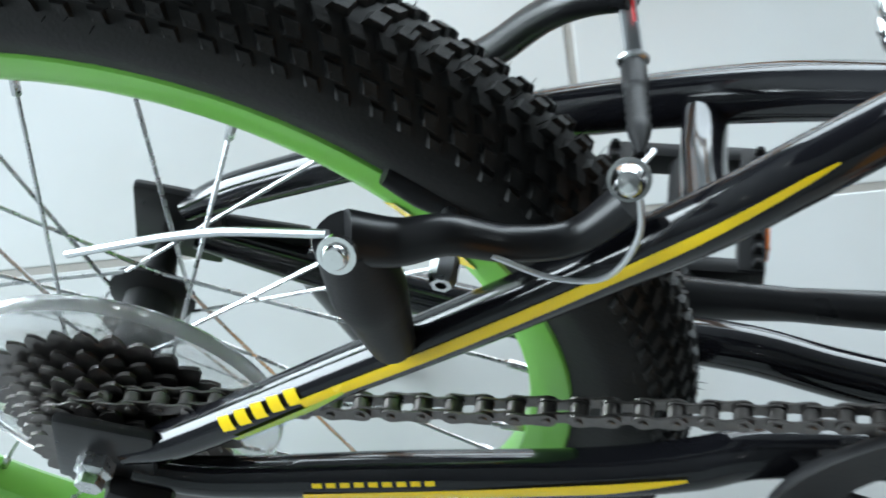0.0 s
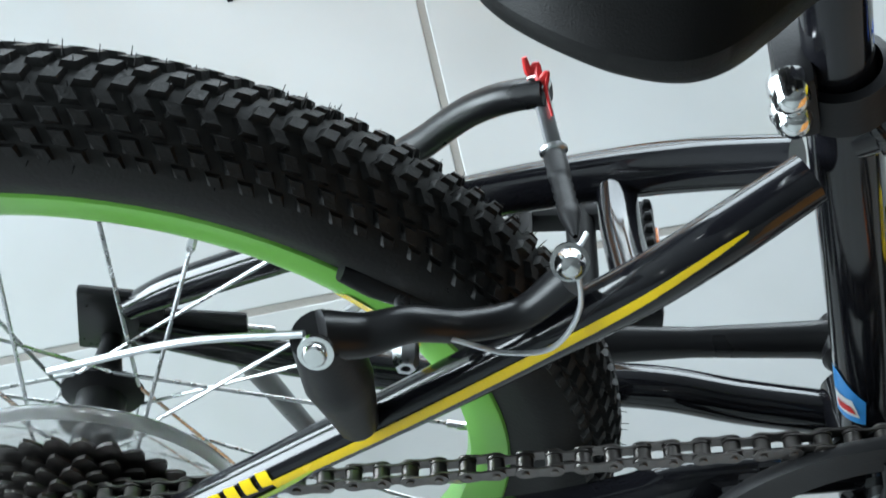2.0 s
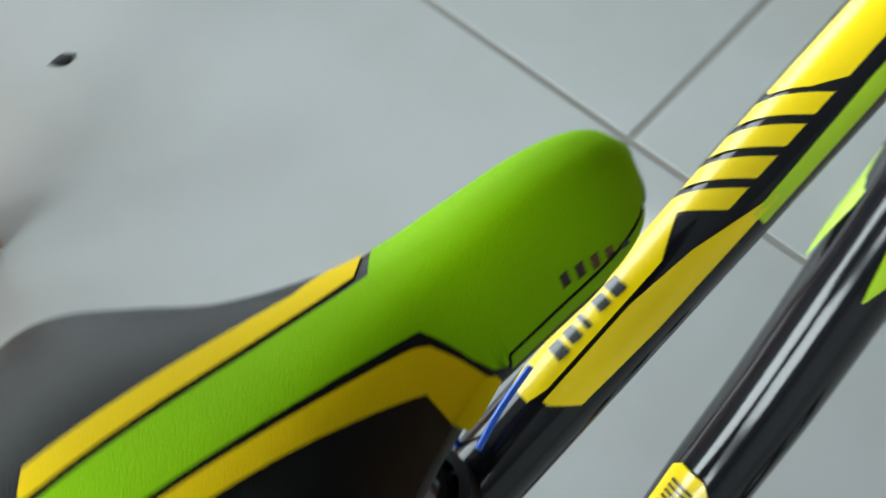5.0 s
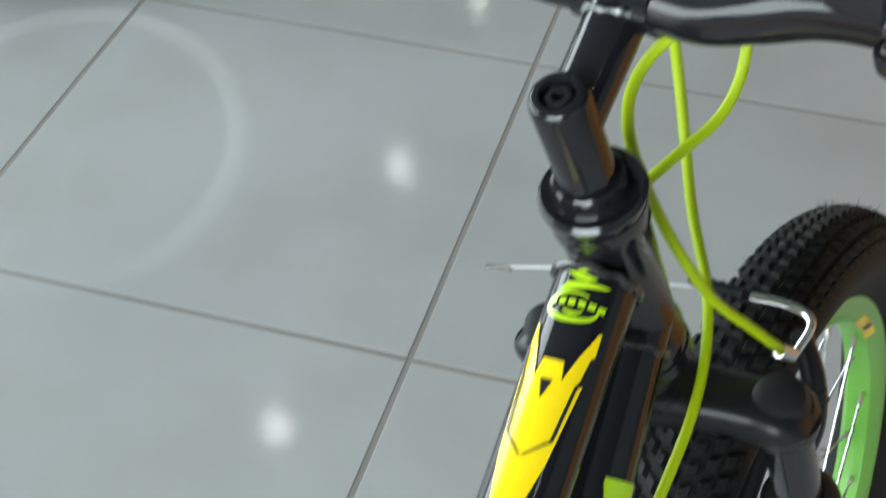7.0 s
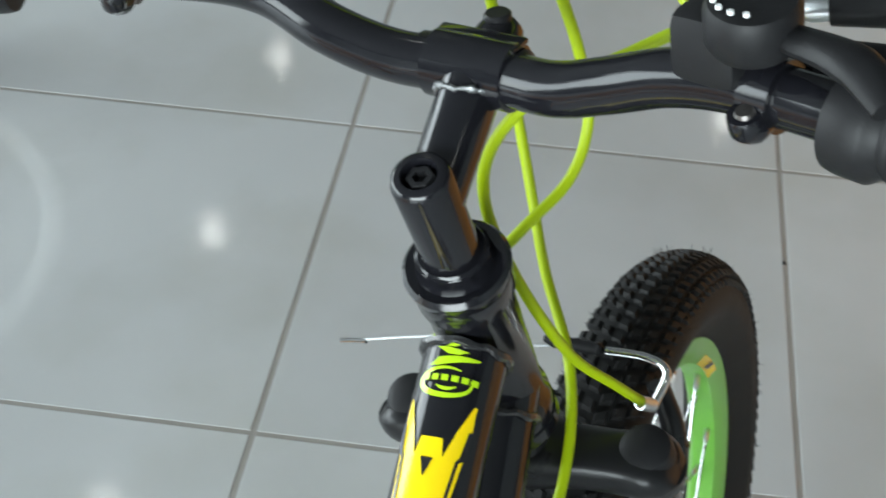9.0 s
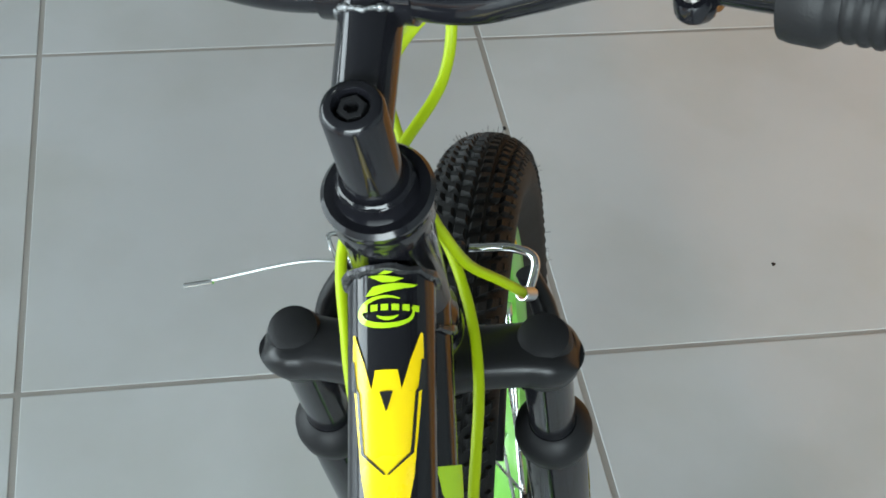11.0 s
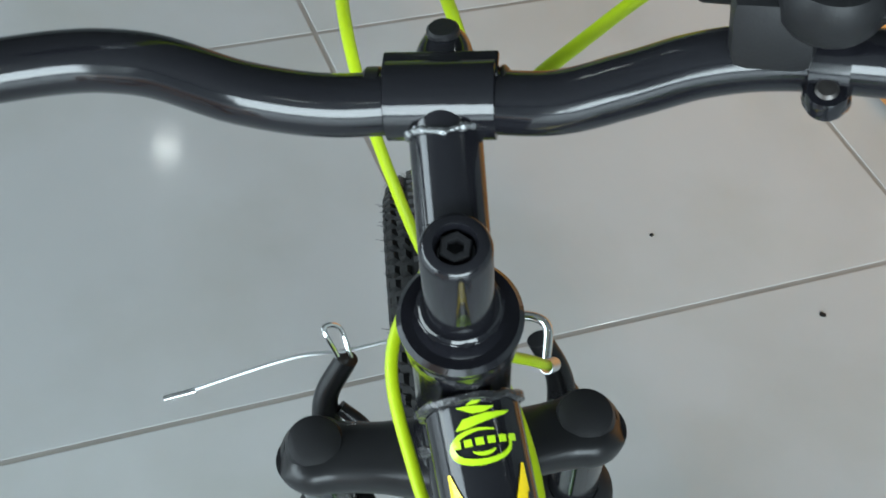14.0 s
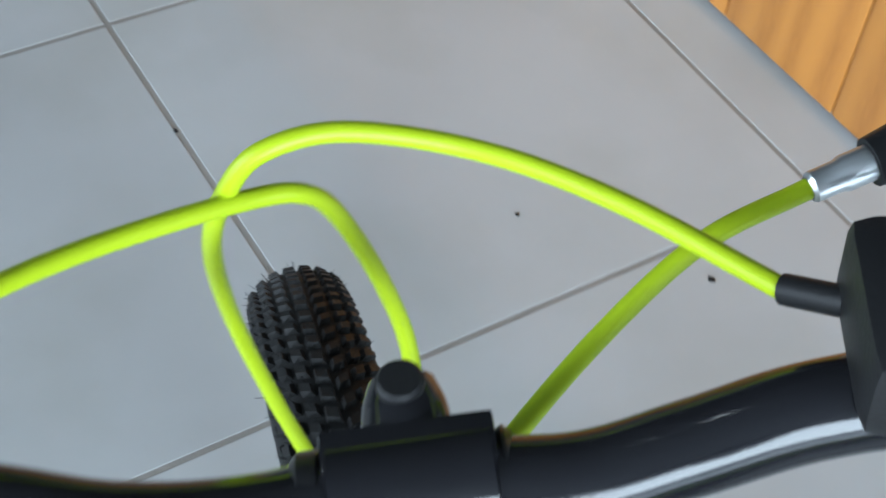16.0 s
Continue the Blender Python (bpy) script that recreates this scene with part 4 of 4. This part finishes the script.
crown = part("fork_crown", crown_shape(), SATIN, label="satin black moulded fork crown")
LD = (S(0.936, 0.06, 0.285) - S(0.836, 0.06, 0.590)).normalized()
for s in (-1, 1):
    c = S(0.836, 0.0055 + s * 0.0605, 0.585)
    leg = part("fork_leg", lathe([(0.0001, 0.015), (0.0125, 0.015), (0.0125, 0.128), (0.0001, 0.128)], c, LD, 28), BLACK, label="gloss black fork stanchion")
    part("fork_socket", lathe([(0.0001, 0.004), (0.0110, 0.004), (0.0150, 0.005), (0.0168, 0.008), (0.0166, 0.022), (0.0145, 0.026), (0.0126, 0.026)], c, LD, 32), SATIN, leg)
    part("fork_cap", lathe([(0.0001, -0.0085), (0.0080, -0.0082), (0.0120, -0.0062), (0.0135, -0.002), (0.0138, 0.006)], c, LD, 28), PLASTIC, leg, "round black cap")
    part("dust_boot", lathe([(0.0128, 0.098), (0.0150, 0.099), (0.0205, 0.106), (0.0212, 0.112), (0.0205, 0.120), (0.0165, 0.126), (0.0165, 0.130)], c, LD, 32), PLASTIC, leg, "black rubber dust boot")
    low = part("fork_lower", lathe([(0.0160, 0.126), (0.0175, 0.132), (0.0172, 0.300), (0.0140, 0.338), (0.0001, 0.345)], c, LD, 28), BLACK, leg, "gloss black lower fork leg")
    part("fork_dropout", box(basis(S(0.950, s * 0.061, 0.274), LD, (0, 1, 0)), 0.050, 0.028, 0.007, 0.003), SATIN, leg)
    P_FL = on_tube(c + LD * 0.13, c + LD * 0.30, 0.0175, 0.0006)
    for k in (-1, 1):
        decal([(0.02, k * 60 - 10, k * 60 + 10), (0.07, k * 60 - 25, k * 60 + 25), (0.15, k * 60 - 12, k * 60 + 12)], DECAL_Y, "yellow leg decal", leg, P_FL)
part("steerer_base", lathe([(0.0135, 0), (0.0135, 0.03)], HT + DOWN * 0.105, DOWN, 28), SATIN)


tang = V((0.85, 0, -0.53))


def rear_brake(side, pts, radii, boss, label):
    """A rear V-brake arm: bent arm, lower body on its boss, pivot bolt, pad with bolt and nut."""
    o = V((0, side, 0))
    arm = part("brake_arm", tube([V(p) for p in pts], radii, 16, 8, 1.15), SATIN, label=label)
    p = V(pts[0])
    part("pivot_body", tube([p, p.lerp(V(boss), 0.45), V(boss)], [0.0112, 0.0140, 0.0088], 18, 6), PLASTIC, arm)
    part("pivot_bolt", lathe([(0.0001, 0.0065), (0.0036, 0.0062), (0.0046, 0.0046), (0.0046, 0.003), (0.0068, 0.0028), (0.0068, 0.0), (0.0001, 0)], p + o * 0.0085 + V((0, 0, 0.003)), (-0.1, side, 0.55), 20), CHROME, arm, "chrome pivot bolt")
    pad = V((0.167, side * 0.021, 0.404)) if side < 0 else V((0.150, 0.021, 0.389))
    part("brake_pad", tube([pad - tang * 0.027, pad - tang * 0.012, pad + tang * 0.012, pad + tang * 0.024], [0.0042, 0.0066, 0.0062, 0.0042], 14, 6), PLASTIC, arm, "black rubber brake pad")
    part("pad_bolt", rod(pad, pad + o * 0.036 + V((0.003, 0, 0.008)), 0.0032, 14), STEEL, arm)
    part("pad_nut", lathe([(0.0030, 0), (0.0052, 0), (0.0052, 0.009), (0.0040, 0.012), (0.0022, 0.012)], pad + o * 0.030 + V((0.003, 0, 0.007)), o, 6), STEEL, arm, "steel pad nut")
    return arm


rear_brake(-1, [(0.140, -0.064, 0.436), (0.156, -0.060, 0.430), (0.173, -0.057, 0.432), (0.192, -0.052, 0.423), (0.214, -0.046, 0.421), (0.232, -0.041, 0.436)], [0.0090, 0.0078, 0.0066, 0.0060, 0.0058, 0.0068], (0.147, -0.056, 0.362), "black rear brake arm")
rear_brake(1, [(0.128, 0.064, 0.362), (0.150, 0.062, 0.380), (0.174, 0.057, 0.405), (0.193, 0.052, 0.428), (0.209, 0.046, 0.443), (0.227, 0.041, 0.452)], [0.0090, 0.0078, 0.0068, 0.0064, 0.0062, 0.0060], (0.130, 0.056, 0.340), "black rear brake arm")
part("cable_anchor", lathe([(0.0001, 0.014), (0.0035, 0.0132), (0.0056, 0.010), (0.0058, 0.004), (0.0072, 0.0038), (0.0072, 0), (0.0001, 0)], (0.232, -0.045, 0.452), (0, -0.70, 0.72), 24), CHROME, label="chrome cable anchor nut")
nd = part("brake_noodle", box(basis((0.2313, 0.034, 0.4475), (0.005, -0.0234, -0.009), (0, 0, 1)), 0.034, 0.0065, 0.005, 0.0015), ALU, label="silver brake cable link")
part("link_bolt", lathe([(0.0001, 0.003), (0.0045, 0.002), (0.0052, 0), (0.0001, -0.003)], (0.2285, 0.045, 0.4545), (0, 0, 1), 18), CHROME, nd)
part("noodle_collar", rod((0.2335, 0.0215, 0.4425), (0.2340, 0.0185, 0.4418), 0.0058, 18), STEEL, nd)
part("noodle_boot", lathe([(0.0040, 0), (0.0046, 0.003), (0.0046, 0.016)] + [(0.0044 - 0.0008 * (k % 2), 0.017 + 0.0026 * k) for k in range(9)] + [(0.0038, 0.042), (0.0010, 0.052)], (0.2338, 0.019, 0.4420), (0.0045, -0.040, 0.008), 18), PLASTIC, nd, "ribbed black rubber boot")
nd.location = (-0.0046, -0.001, -0.0015)
part("brake_wire", tube([(0.2390, -0.0320, 0.4515), (0.235, -0.043, 0.452), (0.236, -0.052, 0.432), (0.226, -0.058, 0.416), (0.208, -0.060, 0.416), (0.188, -0.060, 0.426)], 0.0011, 8, 10), ALU, label="thin silver brake wire")
part("red_tie", tube([(0.2185, 0.049, 0.4630), (0.2205, 0.046, 0.4575), (0.2235, 0.048, 0.4600), (0.2245, 0.043, 0.4560), (0.2275, 0.044, 0.4590), (0.2270, 0.039, 0.4540), (0.2290, 0.030, 0.4490)], [0.0012, 0.0020, 0.0013, 0.0019, 0.0012, 0.0008, 0.0006], 8, 6), DECAL_R, label="small knotted red plastic tie")
part("return_spring", tube([(0.027, -0.050, 0.396), (0.086, -0.058, 0.425), (0.135, -0.066, 0.440)], 0.0016, 8, 6), ALU, label="straight silver return spring")

# front brake, ahead of the crown
for s in (-1, 1):
    arm = part("brake_arm", tube([S(0.880, s * 0.046, 0.500), S(0.888, 0.0055 + s * 0.0575, 0.522), S(0.892, 0.0065 + s * 0.0575, 0.548), S(0.896, 0.0045 + s * 0.0465, 0.572)], [0.0085, 0.0072, 0.0060, 0.0056], 16, 8, 1.2), SATIN, label="black front brake arm")
    part("arm_web", tube([S(0.880, s * 0.040, 0.512), S(0.886, s * 0.047, 0.530), S(0.891, s * 0.058, 0.541)], 0.0038, 12, 6), SATIN, arm)
    part("pivot_bolt", lathe([(0.0001, 0.006), (0.0048, 0.005), (0.0065, 0), (0.0001, -0.002)], S(0.894, s * 0.046, 0.500), (1, 0, -0.2), 18), CHROME, arm, "chrome pivot bolt")
    part("brake_pad", tube([S(0.870, s * 0.021, 0.450), S(0.905, s * 0.021, 0.475)], 0.0058, 12, 2), PLASTIC, arm, "black rubber brake pad")
part("brake_noodle", tube([S(0.884, -0.044, 0.570), S(0.899, -0.046, 0.578), S(0.905, -0.034, 0.580), S(0.904, -0.012, 0.580)], 0.0024, 12, 8), CHROME, label="bent chrome brake noodle")
part("noodle_boot", lathe([(0.0022, 0)] + [(0.0040 - 0.0008 * (k % 2), 0.002 + 0.003 * k) for k in range(9)] + [(0.0016, 0.032)], S(0.904, -0.010, 0.580), S(0.904, 0.02, 0.580) - S(0.904, -0.010, 0.580), 16), PLASTIC, label="ribbed black rubber boot")
part("brake_wire", tube([S(0.904, 0.0, 0.580), S(0.899, 0.048, 0.574), S(0.900, 0.078, 0.571), V((0.9075, 0.126, 0.5605))], 0.0008, 8, 8), ALU, label="thin loose brake wire")
part("wire_cap", rod((0.9070, 0.120, 0.5610), (0.9080, 0.1365, 0.5580), 0.0016, 10), CHROME, label="silver wire end cap")
part("release_loop", tube([S(0.896, 0.049, 0.572), S(0.904, 0.053, 0.585), S(0.900, 0.060, 0.590), S(0.893, 0.055, 0.577)], 0.0013, 8, 8), CHROME, label="small bent wire loop")

# ---- drive: freewheel, chain, cranks, pedals, derailleur ----
FWY = -0.040
def sprocket(c, y, teeth, inner, th=0.0018):
    r = teeth * 0.0127 / (2 * math.pi)
    vs, fs = [], []
    n = teeth * 4
    for side in (-1, 1):
        for i in range(n):
            w = 2 * math.pi * i / n
            k = (0.0034, 0.0012, -0.0036, 0.0012)[i % 4]
            vs.append(V((c[0] + (r + k) * math.cos(w), y + side * th / 2, c[2] + (r + k) * math.sin(w))))
        for i in range(n):
            w = 2 * math.pi * i / n
            vs.append(V((c[0] + inner * math.cos(w), y + side * th / 2, c[2] + inner * math.sin(w))))
    for i in range(n):
        j = (i + 1) % n
        fs += [(i, j, n + j, n + i), (2 * n + i, 3 * n + i, 3 * n + j, 2 * n + j), (i, 2 * n + i, 2 * n + j, j), (n + i, n + j, 3 * n + j, 3 * n + i)]
    return vs, fs


fwb = part("freewheel", rod((AX.x, -0.030, AX.z), (AX.x, -0.062, AX.z), 0.021, 32), DARKSTEEL, label="dark steel freewheel with stacked sprockets")
for k, t in enumerate((28, 24, 22, 20, 18, 16, 14)):
    part("sprocket", sprocket(AX, -0.034 - k * 0.0042, t, 0.019), DARKSTEEL, fwb)
part("spoke_guard", lathe([(0.040, 0), (0.0745, -0.006), (0.0755, -0.004), (0.0755, 0.0015), (0.072, 0.0005), (0.040, 0.003)], (AX.x, -0.0275, AX.z), (0, 1, 0), 64, True), CLEAR, label="clear plastic spoke guard disc")

CRING = V((0.388, -0.047, 0.243))
ring_p = part("chainring", sprocket(CRING, -0.047, 44, 0.078, 0.0025), SATIN, label="black chainring")
prof = [(0.0975, -0.0045), (0.0985, -0.0015), (0.0975, 0.0015), (0.0905, 0.0020), (0.0760, 0.0015), (0.0755, -0.0030), (0.0890, -0.0035)]
guard = part("chain_guard", lathe(prof, (0.388, -0.055, 0.243), (0, 1, 0), 72, True), PLASTIC, label="matt black plastic chain guard ring")
for k in range(5):
    w = 2 * math.pi * (k + 0.35) / 5
    a = V((0.388 + 0.014 * math.cos(w), -0.054, 0.243 + 0.014 * math.sin(w)))
    b = V((0.388 + 0.082 * math.cos(w), -0.054, 0.243 + 0.082 * math.sin(w)))
    part("guard_arm", tube([a, a.lerp(b, 0.5), b], [0.0135, 0.0085, 0.0125], 14, 4, 1.0, up=(0, 1, 0)), PLASTIC, guard)
    part("guard_rivet", rod(b + V((0, -0.006, 0)), b + V((0, 0.002, 0)), 0.0075, 18), PLASTIC, guard)
part("spindle", rod((BB.x, -0.085, BB.z), (BB.x, 0.085, BB.z), 0.0085, 20), STEEL)
for s, d in ((-1, V((0.99, 0, 0.05))), (1, V((-0.99, 0, -0.13)))):
    o = V((BB.x, -0.076 if s < 0 else 0.060, BB.z))
    e = o + d * 0.135 + V((0, s * 0.012, 0))
    cr = part("crank_arm", tube([o, o.lerp(e, 0.15), o.lerp(e, 0.6), e], [0.0155, 0.0115, 0.0095, 0.0125], 18, 6, 0.8, up=(0, 0, 1)), SATIN, label="black steel crank arm")
    part("crank_boss", rod(o - V((0, s * 0.014, 0)), o + V((0, s * 0.012, 0)), 0.0165, 24), SATIN, cr)
    pc = e + V((0, s * 0.052, 0))
    ped = part("pedal", rod(e, pc + V((0, s * 0.040, 0)), 0.0085, 16), PLASTIC, label="black plastic platform pedal with teeth and reflectors")
    for k in (-1, 1):
        part("pedal_bar", box(pose(pc.x + k * 0.034, pc.y, pc.z), 0.014, 0.080, 0.018, 0.003), PLASTIC, ped)
        part("pedal_bar", box(pose(pc.x, pc.y + k * 0.036, pc.z), 0.070, 0.010, 0.016, 0.003), PLASTIC, ped)
        part("reflector", box(pose(pc.x + k * 0.0415, pc.y, pc.z), 0.003, 0.046, 0.011, 0.001), ORANGE, ped, "amber reflector")
        for j in range(9):
            part("pedal_tooth", box(pose(pc.x + k * 0.037, pc.y - 0.036 + 0.009 * j, pc.z + 0.0105), 0.006, 0.0045, 0.005, 0.0008, 0.6), PLASTIC, ped)

CY = -0.050
r1, r2 = 16 * 0.0127 / (2 * math.pi), 44 * 0.0127 / (2 * math.pi)
c1, c2 = V((AX.x, CY, AX.z)), V((0.388, CY, 0.243))
dd = c2 - c1
base_ang = math.atan2(dd.z, dd.x)
tilt = math.asin((r2 - r1) / dd.length)
ang = base_ang + math.pi / 2 + tilt
run0 = c1 + V((math.cos(ang), 0, math.sin(ang))) * r1
run1 = c2 + V((math.cos(ang), 0, math.sin(ang))) * r2
path = [c1 + V((math.cos(ang + w), 0, math.sin(ang + w))) * r1 for w in [1.6 * (1 - k / 12) for k in range(12)]]
path += [run0.lerp(run1, k / 30) for k in range(31)]
path += [c2 + V((math.cos(ang - w), 0, math.sin(ang - w))) * r2 for w in [k * 0.13 for k in range(1, 24)]]
low0 = c1 + V((0.02, 0, -0.085))
path += [c2.lerp(low0, 0.0) + V((-0.01, 0, -r2)), low0]
# even pitch along the run
pins, acc = [path[0]], 0.0
for a, b in zip(path, path[1:]):
    seg_l = (b - a).length
    pos = 0.0
    while seg_l - pos + acc >= 0.0127:
        pos += 0.0127 - acc
        acc = 0.0
        pins.append(a.lerp(b, pos / seg_l))
    acc += seg_l - pos


def link_mesh(outer):
    th, y0 = 0.0010, (0.0042 if outer else 0.0029)
    shapes = []
    for s in (-1, 1):
        vs, fs = [], []
        outl = []
        for k in range(12):
            w = math.pi / 2 + math.pi * k / 11
            outl.append((0.0043 * math.cos(w) - 0.00635, 0.0043 * math.sin(w)))
        outl.append((0, -0.0031))
        for k in range(12):
            w = -math.pi / 2 + math.pi * k / 11
            outl.append((0.0043 * math.cos(w) + 0.00635, 0.0043 * math.sin(w)))
        outl.append((0, 0.0031))
        m = len(outl)
        vs = [V((x, s * y0 - th / 2, z)) for x, z in outl] + [V((x, s * y0 + th / 2, z)) for x, z in outl]
        fs = [tuple(range(m)), tuple(range(m, 2 * m))] + [(k, (k + 1) % m, m + (k + 1) % m, m + k) for k in range(m)]
        shapes.append((vs, fs))
    if outer:
        for e in (-0.00635, 0.00635):
            shapes.append(rod((e, -0.0056, 0), (e, 0.0056, 0), 0.0019, 10))
    else:
        for e in (-0.00635, 0.00635):
            shapes.append(rod((e, -0.0026, 0), (e, 0.0026, 0), 0.0039, 12))
    v, f = join(*shapes)
    ob = put("chain_link", v, f, DARKSTEEL, bike)
    return ob


chain_root = part("chain", link_mesh(True).data and rod(pins[0] - V((0, 0.0056, 0)), pins[0] + V((0, 0.0056, 0)), 0.0019, 10), DARKSTEEL, label="dark steel roller chain")
bpy.data.objects.remove(bpy.data.objects["chain_link"])
outer_l, inner_l = link_mesh(True), link_mesh(False)
for i, (a, b) in enumerate(zip(pins, pins[1:])):
    src = outer_l if i % 2 else inner_l
    ob = new("chain_link", src.data)
    ob.parent = chain_root
    ob.matrix_local = basis(a.lerp(b, 0.5), b - a, (0, 0, 1) if abs((b - a).normalized().z) < 0.9 else (1, 0, 0))
bpy.data.objects.remove(outer_l)
bpy.data.objects.remove(inner_l)

dr = part("derailleur", box(pose(0.016, -0.068, 0.228, 0, 20, 0), 0.030, 0.018, 0.052, 0.006), PLASTIC, label="black rear derailleur")
for z, x in ((0.205, 0.022), (0.160, 0.036)):
    part("jockey_wheel", sprocket((x, 0, z), -0.046, 11, 0.006, 0.003), PLASTIC, dr)
part("derailleur_cage", box(pose(0.029, -0.052, 0.182, 0, 17, 0), 0.022, 0.002, 0.075, 0.001), DARKSTEEL, dr)
# hub fittings on the far side: stand and mounting plate
st = part("kickstand", tube([(0.055, 0.070, 0.245), (0.060, 0.082, 0.220), (0.075, 0.150, 0.010)], [0.009, 0.0075, 0.0065], 14, 6), SATIN, label="black steel side stand")
part("stand_plate", box(pose(0.045, 0.066, 0.258, 0, 8, 0), 0.060, 0.005, 0.030, 0.0024), SATIN, st)
part("stand_spring", tube([(0.050, 0.074, 0.248), (0.085, 0.078, 0.236)], 0.0035, 10, 1), STEEL, st)
# loose ties at the seat clamp
part("cable_tie", tube([(0.352, -0.004, 0.510), (0.366, 0.000, 0.517), (0.382, 0.004, 0.521)], 0.0013, 8, 6), BLUE, label="blue plastic cable tie")
part("cable_tie", tube([(0.352, 0.010, 0.494), (0.352, 0.016, 0.506), (0.344, 0.0, 0.516)], 0.0013, 8, 6), BLUE, label="blue plastic cable tie")
part("cable_stop", box(basis((0.402, -0.006, 0.304), DT[1] - DT[0], (0, 0, 1)), 0.012, 0.016, 0.050, 0.003), DECAL_W, down_tube, "white plastic cable stop")

# ---- wooden stool beside the bicycle ----
stool = tagged(new("wooden_stool"), "varnished light wooden stool with square legs on the tiles", "stool")
stool.matrix_world = pose(0.2675, 0.588, 0, 0, 0, 0)
for x, y in ((0, 0), (-0.415, 0), (0, 0.34), (-0.415, 0.34)):
    put("leg", *box(pose(x, y + 0.018, 0.225), 0.052, 0.038, 0.45, 0.003), OAK, stool)
put("rail", *box(pose(-0.2075, 0.024, 0.172), 0.363, 0.022, 0.045, 0.003), OAK, stool)
put("rail", *box(pose(-0.2075, 0.352, 0.172), 0.363, 0.022, 0.045, 0.003), OAK, stool)
put("rail", *box(pose(0, 0.188, 0.20), 0.022, 0.304, 0.045, 0.003), OAK, stool)
put("rail", *box(pose(-0.415, 0.188, 0.20), 0.022, 0.304, 0.045, 0.003), OAK, stool)
put("seat", *box(pose(-0.2075, 0.188, 0.463), 0.50, 0.41, 0.026, 0.005), OAK, stool)

# ---- wooden counter ----
counter = tagged(new("wooden_counter"), "low counter clad in varnished knotty pine boards", "counter")
counter.matrix_world = pose(1.55, -0.668, 0, 0, 0, 11.8)
put("body", *box(pose(0.815, -0.32, 0.41), 2.30, 0.58, 0.80, 0.004), OAK, counter)
for k in range(13):
    put("board", *box(pose(-0.265 + 0.181 * k, -0.012, 0.42), 0.1795, 0.022, 0.82, 0.0025), PINE, counter)
put("countertop", *box(pose(0.815, -0.30, 0.845), 2.36, 0.66, 0.03, 0.004), PINE, counter)

# ---- another bicycle's wheel, standing behind ----
other = tagged(new("spare_wheel"), "black tyred wheel with a pale rim, parked on the tiles", "wheel")
other.matrix_world = pose(1.67, 1.255, 0.30, 0, 0, -42)
prof = [(0.262 + 0.024 * math.sin(math.pi * (-0.1 + 1.2 * k / 12)), 0.023 * math.cos(math.pi * (-0.1 + 1.2 * k / 12))) for k in range(13)] + [(0.246, -0.012), (0.246, 0.012)]
prof = [(r + 0.014, h) for r, h in prof]
put("tyre", *lathe(prof, (0, 0, 0), (0, 1, 0), 80, True), RUBBER, other, "black rubber tyre")
orim = put("rim", *lathe([(0.262, 0.013), (0.236, 0.011), (0.232, 0), (0.236, -0.011), (0.262, -0.013)], (0, 0, 0), (0, 1, 0), 80, True), LAMP_RIM, other, "pale grey rim")
for k in range(24):
    w = 2 * math.pi * k / 24
    sd = 1 if k % 2 else -1
    put("spoke", *tube([(0.02 * math.cos(w + sd), sd * 0.028, 0.02 * math.sin(w + sd)), (0.236 * math.cos(w), 0, 0.236 * math.sin(w))], 0.0011, 6, 1), STEEL, orim)
put("hub", *rod((0, -0.05, 0), (0, 0.05, 0), 0.02, 24), SATIN, other)

# ---- small specks on the floor ----
rng = random.Random(11)
for x, y, r in ((-0.004, 0.514, 0.003), (1.391, -0.44, 0.005), (1.727, 0.005, 0.003), (0.418, 0.714, 0.010), (1.523, -0.29, 0.003)):
    vs = [V((x + r * rng.uniform(0.6, 1.2) * math.cos(2 * math.pi * k / 9), y + r * rng.uniform(0.5, 1.2) * math.sin(2 * math.pi * k / 9), 0.0004)) for k in range(9)]
    top = [V((x + (v.x - x) * 0.6, y + (v.y - y) * 0.6, 0.0016)) for v in vs]
    n = 9
    tagged(put("grit", vs + top, [tuple(range(n, 2 * n))] + [(k, (k + 1) % n, n + (k + 1) % n, n + k) for k in range(n)], RUBBER), "small dark crumb of grit on a tile", "grit", "floor specks")

# ---- floor tiles ----
TS, ANG = 0.5467, 10.76
tile_mesh = None
tm = pose(1.2678, 0.4717, 0, 0, 0, ANG)
for i in range(-11, 14):
    for j in range(-10, 10):
        p = tm @ V(((i + 0.5) * TS, (j + 0.5) * TS, 0))
        if not (X0 + 0.1 < p.x < X1 - 0.1 and Y0 + 0.1 < p.y < Y1 - 0.1):
            continue
        if tile_mesh is None:
            ob = put("tile", *box(Matrix(), TS - 0.0058, TS - 0.0058, 0.012, 0.0012), TILE, floor, smooth=False)
            tile_mesh = ob.data
        else:
            ob = new("tile", tile_mesh)
            ob.parent = floor
        ob.matrix_local = pose(p.x, p.y, -0.006, 0, 0, ANG)
